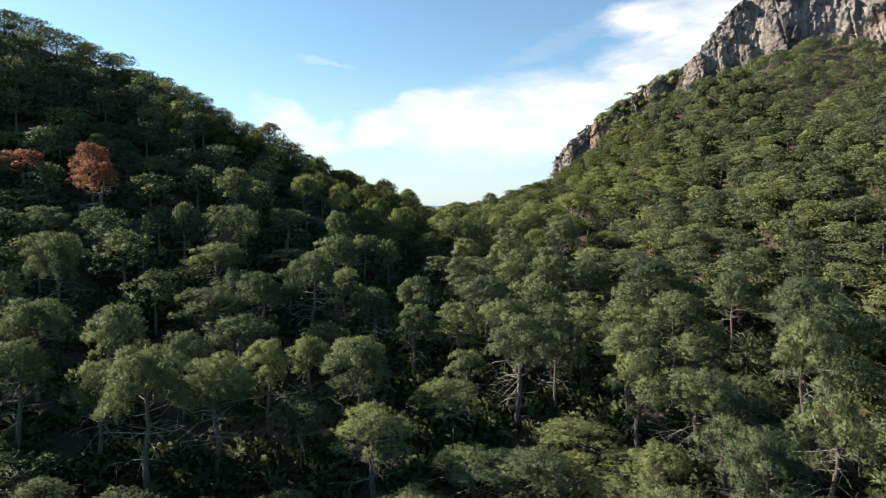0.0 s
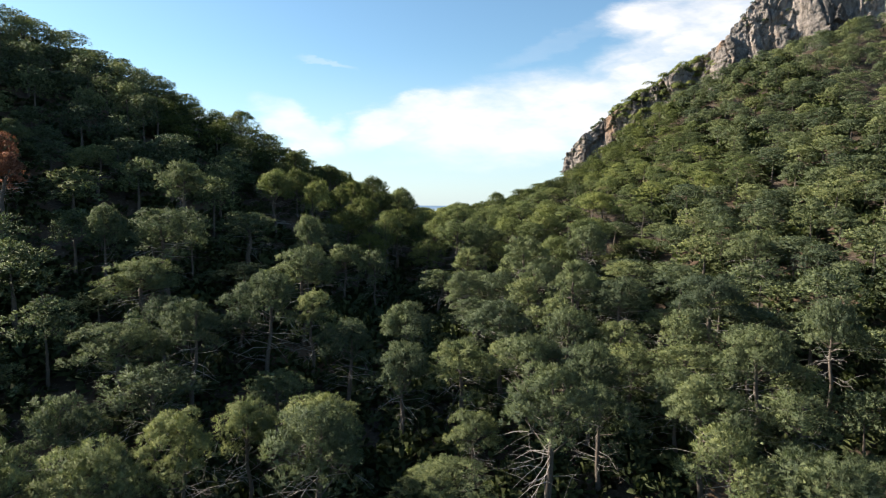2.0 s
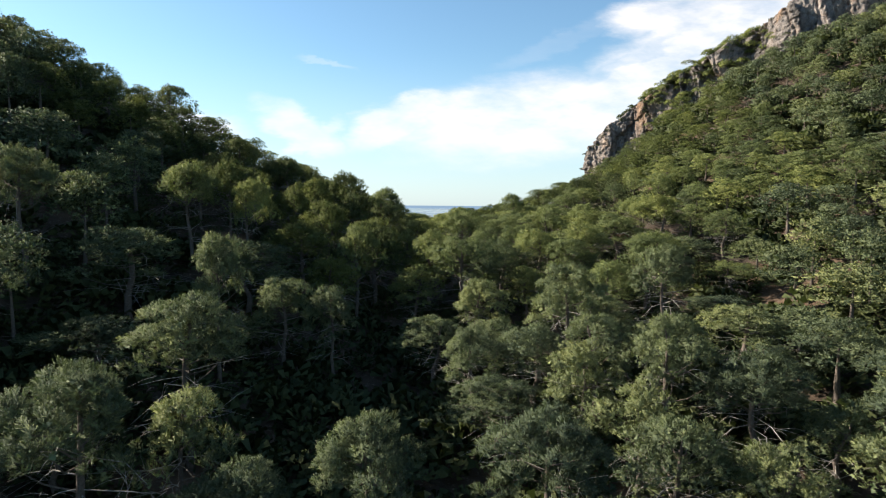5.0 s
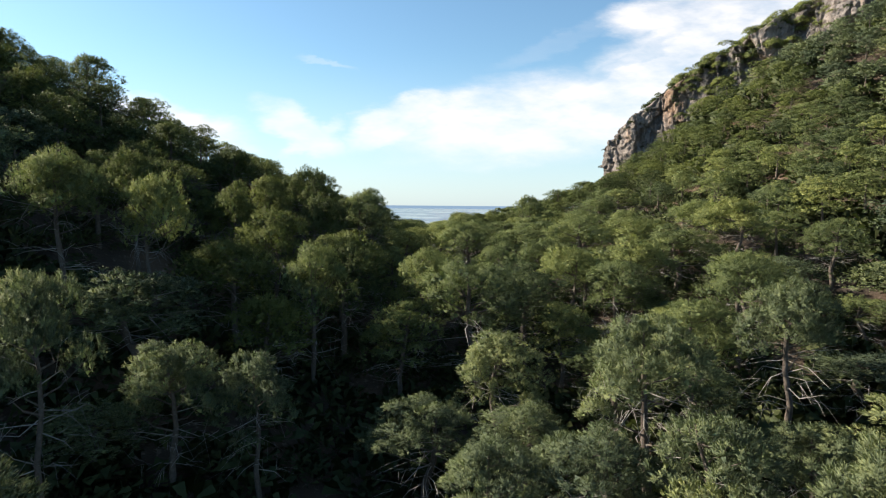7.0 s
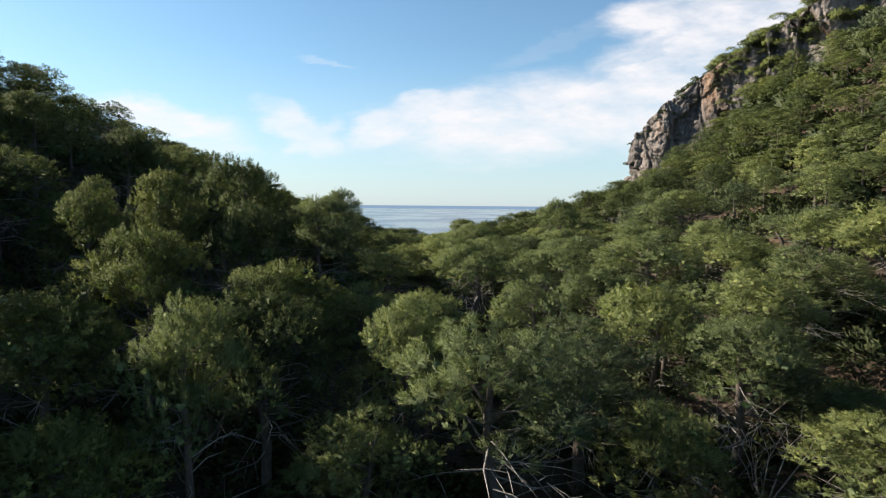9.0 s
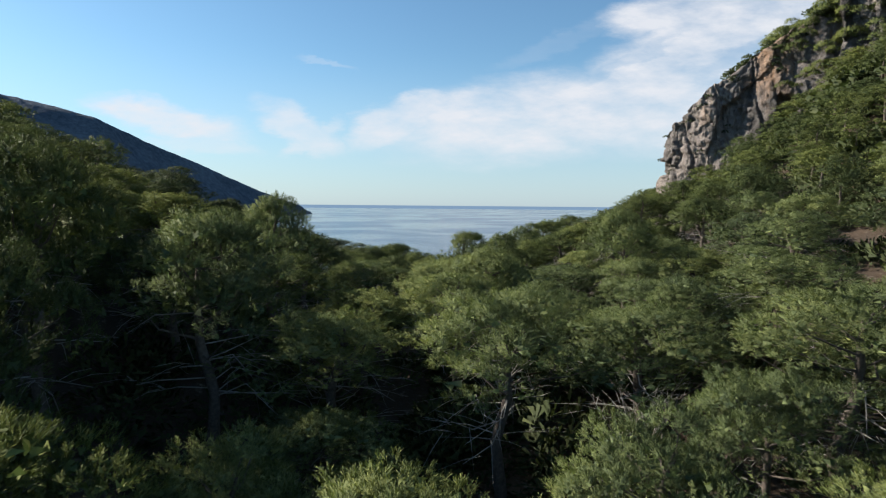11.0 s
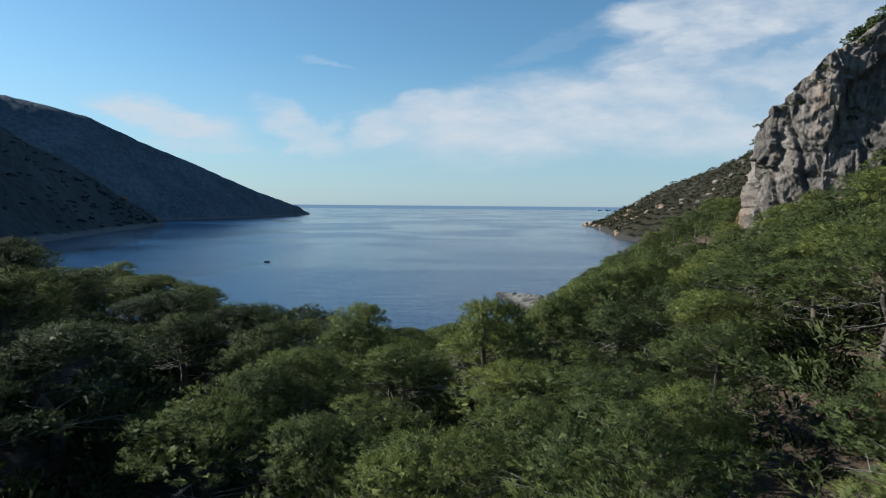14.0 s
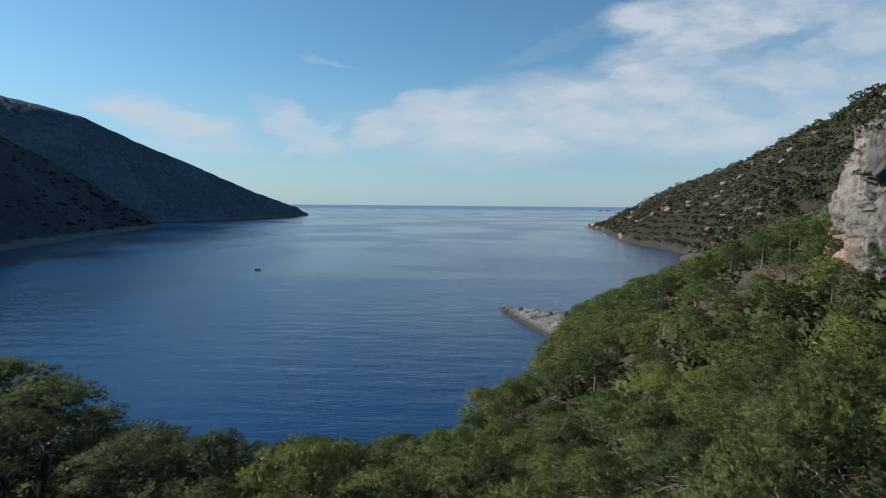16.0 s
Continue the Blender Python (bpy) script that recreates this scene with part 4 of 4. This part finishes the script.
def boat():
    base = tagged(new("boat"), "small dark open boat lying on the calm water", "boat")
    base.matrix_basis = pose(-89, 417, 0.0, 0, 0, 84)
    bm = bmesh.new()
    rows = []
    for k in range(9):
        u = k / 8 * 2 - 1
        half = 0.65 * (1 - max(u, 0) ** 2.4) + 0.02
        rows.append([bm.verts.new((half * s * e, u * 1.5, z + 0.16 * max(u, 0) ** 2)) for s, e, z in ((-1, 1, 0.5), (-1, 0.75, -0.1), (0, 1, -0.25), (1, 0.75, -0.1), (1, 1, 0.5), (1, 0.88, 0.5), (1, 0.6, 0.06), (-1, 0.6, 0.06), (-1, 0.88, 0.5))])
    for a, b in zip(rows, rows[1:]):
        for i in range(9):
            bm.faces.new((a[i], a[(i + 1) % 9], b[(i + 1) % 9], b[i]))
    bm.faces.new(rows[0])
    me = bpy.data.meshes.new("hull")
    bm.to_mesh(me)
    bm.free()
    me.materials.append(HULL)
    part("hull", me, base)
    for y in (-0.6, 0.3):
        bm = bmesh.new()
        bmesh.ops.create_cube(bm, size=1, matrix=Matrix.LocRotScale((0, y, 0.36), None, (1.1, 0.24, 0.04)))
        me = bpy.data.meshes.new("seat")
        bm.to_mesh(me)
        bm.free()
        me.materials.append(HULL)
        part("seat", me, base)
    return base


boat()


def cargo_ship(x, y, turn):
    """A ship on the horizon: hull with a raised bow, bridge house, mast."""
    base = tagged(new("cargo_ship"), "distant pale cargo ship on the horizon", "ship", "ships on the horizon")
    base.matrix_basis = pose(x, y, 0, 0, 0, turn)
    bm = bmesh.new()
    rings = []
    for u, half, deck in ((-20, 3.2, 5), (-14, 3.6, 4.2), (8, 3.6, 4.2), (15, 2.8, 5.5), (20, 0.3, 6.5)):
        rings.append([bm.verts.new((u, w * half, z)) for w, z in ((-1, deck), (-0.7, -1), (0.7, -1), (1, deck))])
    for a, b in zip(rings, rings[1:]):
        for i in range(4):
            bm.faces.new((a[i], a[(i + 1) % 4], b[(i + 1) % 4], b[i]))
    bm.faces.new(rings[0])
    bm.faces.new(rings[-1])
    me = bpy.data.meshes.new("hull")
    bm.to_mesh(me)
    bm.free()
    me.materials.append(STEEL)
    part("hull", me, base)
    for name, at, size in (("bridge", (-13, 0, 8.5), (7, 6, 9)), ("mast", (2, 0, 9), (0.8, 0.8, 10))):
        bm = bmesh.new()
        bmesh.ops.create_cube(bm, size=1, matrix=Matrix.LocRotScale(at, None, size))
        bmesh.ops.bevel(bm, geom=bm.edges[:], offset=0.2, segments=1, affect="EDGES")
        me = bpy.data.meshes.new(name)
        bm.to_mesh(me)
        bm.free()
        me.materials.append(STEEL)
        part(name, me, base)
    return base


def headland_rocks():
    """Outcrops that break through the scrub of the stony headland."""
    bm = bmesh.new()
    bmesh.ops.create_icosphere(bm, subdivisions=2, radius=1)
    ball = np.array([v.co[:] for v in bm.verts])
    tri = np.array([[v.index for v in f.verts] for f in bm.faces])
    bm.free()
    pieces = []
    for x, y, z, size in spots_on(bpy.data.objects["backdrop_hill_stony"], 150, 2.0, 1.0, lambda c: (c[:, 0] < 330) & (c[:, 1] > 360) & (fractal(flat(c[:, 0], c[:, 1], 1 / 60, 5.0), 3) > 0.5)):
        lump = 0.55 + 0.9 * lattice(ball * 1.6 + rng.uniform(0, 60))[:, None]
        pieces.append((ball * lump * size * np.array([1.5, 1.5, 1.0]) + np.array([x, y, z]), tri))
    v, f = joined(pieces)
    return tagged(new("headland_rocks", mesh_of("headland_rocks", v, f, LIMESTONE)), "grey limestone outcrops on the stony headland", "rocks", kind="stuff")


headland_rocks()
cargo_ship(1160, 4560, 10)
cargo_ship(1235, 4610, -14)
for k in range(26):
    x = rng.uniform(8, 70)
    y = float(np.interp(x, SHORE_X, SHORE_Y)) + rng.uniform(-5, 3)
    me = boulder(rng, rng.uniform(0.6, 2.0))
    me.materials.append(SHORE_ROCK)
    stone = tagged(new("boulder", me), "pale weathered boulder at the water's edge", "boulder", "shore boulders")
    stone.matrix_basis = pose(x, y, max(float(ground_at(x, y)), -0.2), 0, 0, rng.uniform(0, 360))


def shrub(x, y, size, material, label):
    g = np.random.default_rng(int(abs(x * 31 + y * 17)))
    foot = float(ground_at(x, y))
    base = tagged(new("shrub"), label, "shrub", "dry shrubs")
    base.matrix_basis = pose(x, y, foot)
    d = g.normal(0, 1, (420, 3))
    d /= np.linalg.norm(d, axis=1)[:, None]
    d[:, 2] = np.abs(d[:, 2])
    c = d * g.uniform(0.4, 0.95, (420, 1)) * size * np.array([1, 1, 0.9])
    v, f, nrm = tufts(g, c, unit(d + np.array([0, 0, 0.5])), d, 4, 0.26, 0.05)
    part("crown", mesh_of("shrub_crown", v, f, material, normals=nrm), base)
    stems = [tube([(0, 0, -0.2), q * size * 0.45, q * size * 0.85], (0.03, 0.02, 0.006), 3) for q in d[:14]]
    part("stems", mesh_of("shrub_stems", *joined(stems), DEADWOOD), base)
    return base


for x, y, s in ((13.0, 130.5, 0.9), (14.6, 131.8, 0.7), (14.9, 129.9, 0.6), (10.6, 91.4, 0.5), (21.4, 108.2, 0.7), (20.3, 109.4, 0.5)):
    shrub(x, y, s, DRY_SHRUB, "low dry reddish-brown shrub on stony soil")
for k in range(14):
    x, y = 13.5 + rng.normal(0, 1.3), 131.3 + rng.normal(0, 1.3)
    me = boulder(rng, rng.uniform(0.12, 0.38))
    me.materials.append(SHORE_ROCK)
    stone = tagged(new("stone", me), "pale stone lying on bare soil", "stone", "stones in the clearing")
    stone.matrix_basis = pose(x, y, float(ground_at(x, y)) + 0.03, 0, 0, rng.uniform(0, 360))


def snag(x, y, size, seed):
    """A heap of leafless pine boughs: crooked stems that fork twice."""
    g = np.random.default_rng(seed)
    base = tagged(new("dead_branches"), "pale grey leafless pine boughs below green crowns", "dead branches", "dead boughs")
    base.matrix_basis = pose(x, y, float(ground_at(x, y)))
    for k in range(9):
        th = g.uniform(0, 6.28)
        tip = np.array([math.cos(th) * g.uniform(0.5, 1.3), math.sin(th) * g.uniform(0.5, 1.3), g.uniform(0.9, 1.9)]) * size
        mid = tip * 0.5 + g.normal(0, 0.16, 3) * size
        root = np.array([math.cos(th) * 0.15, math.sin(th) * 0.15, -0.3])
        twigs = [tube([root, mid, tip], (0.034, 0.022, 0.007), 5)]
        for j in range(7):
            at = mid + (tip - mid) * g.uniform(-0.4, 0.95)
            way = unit((tip - mid)[None] / np.linalg.norm(tip - mid) + g.normal(0, 0.7, (1, 3)))[0] * size * g.uniform(0.3, 0.7)
            twigs.append(tube([at, at + way * 0.5 + g.normal(0, 0.05, 3), at + way - np.array([0, 0, 0.12])], (0.016, 0.011, 0.004), 4))
        part("bough", mesh_of("bough", *joined(twigs), DEADWOOD, True), base)
    return base


for k, (x, y, size) in enumerate(((7.2, 109.0, 1.6), (12.2, 94.0, 1.8), (9.6, 112.6, 1.8), (3.2, 111.0, 1.8))):
    snag(x, y, size, 60 + k)
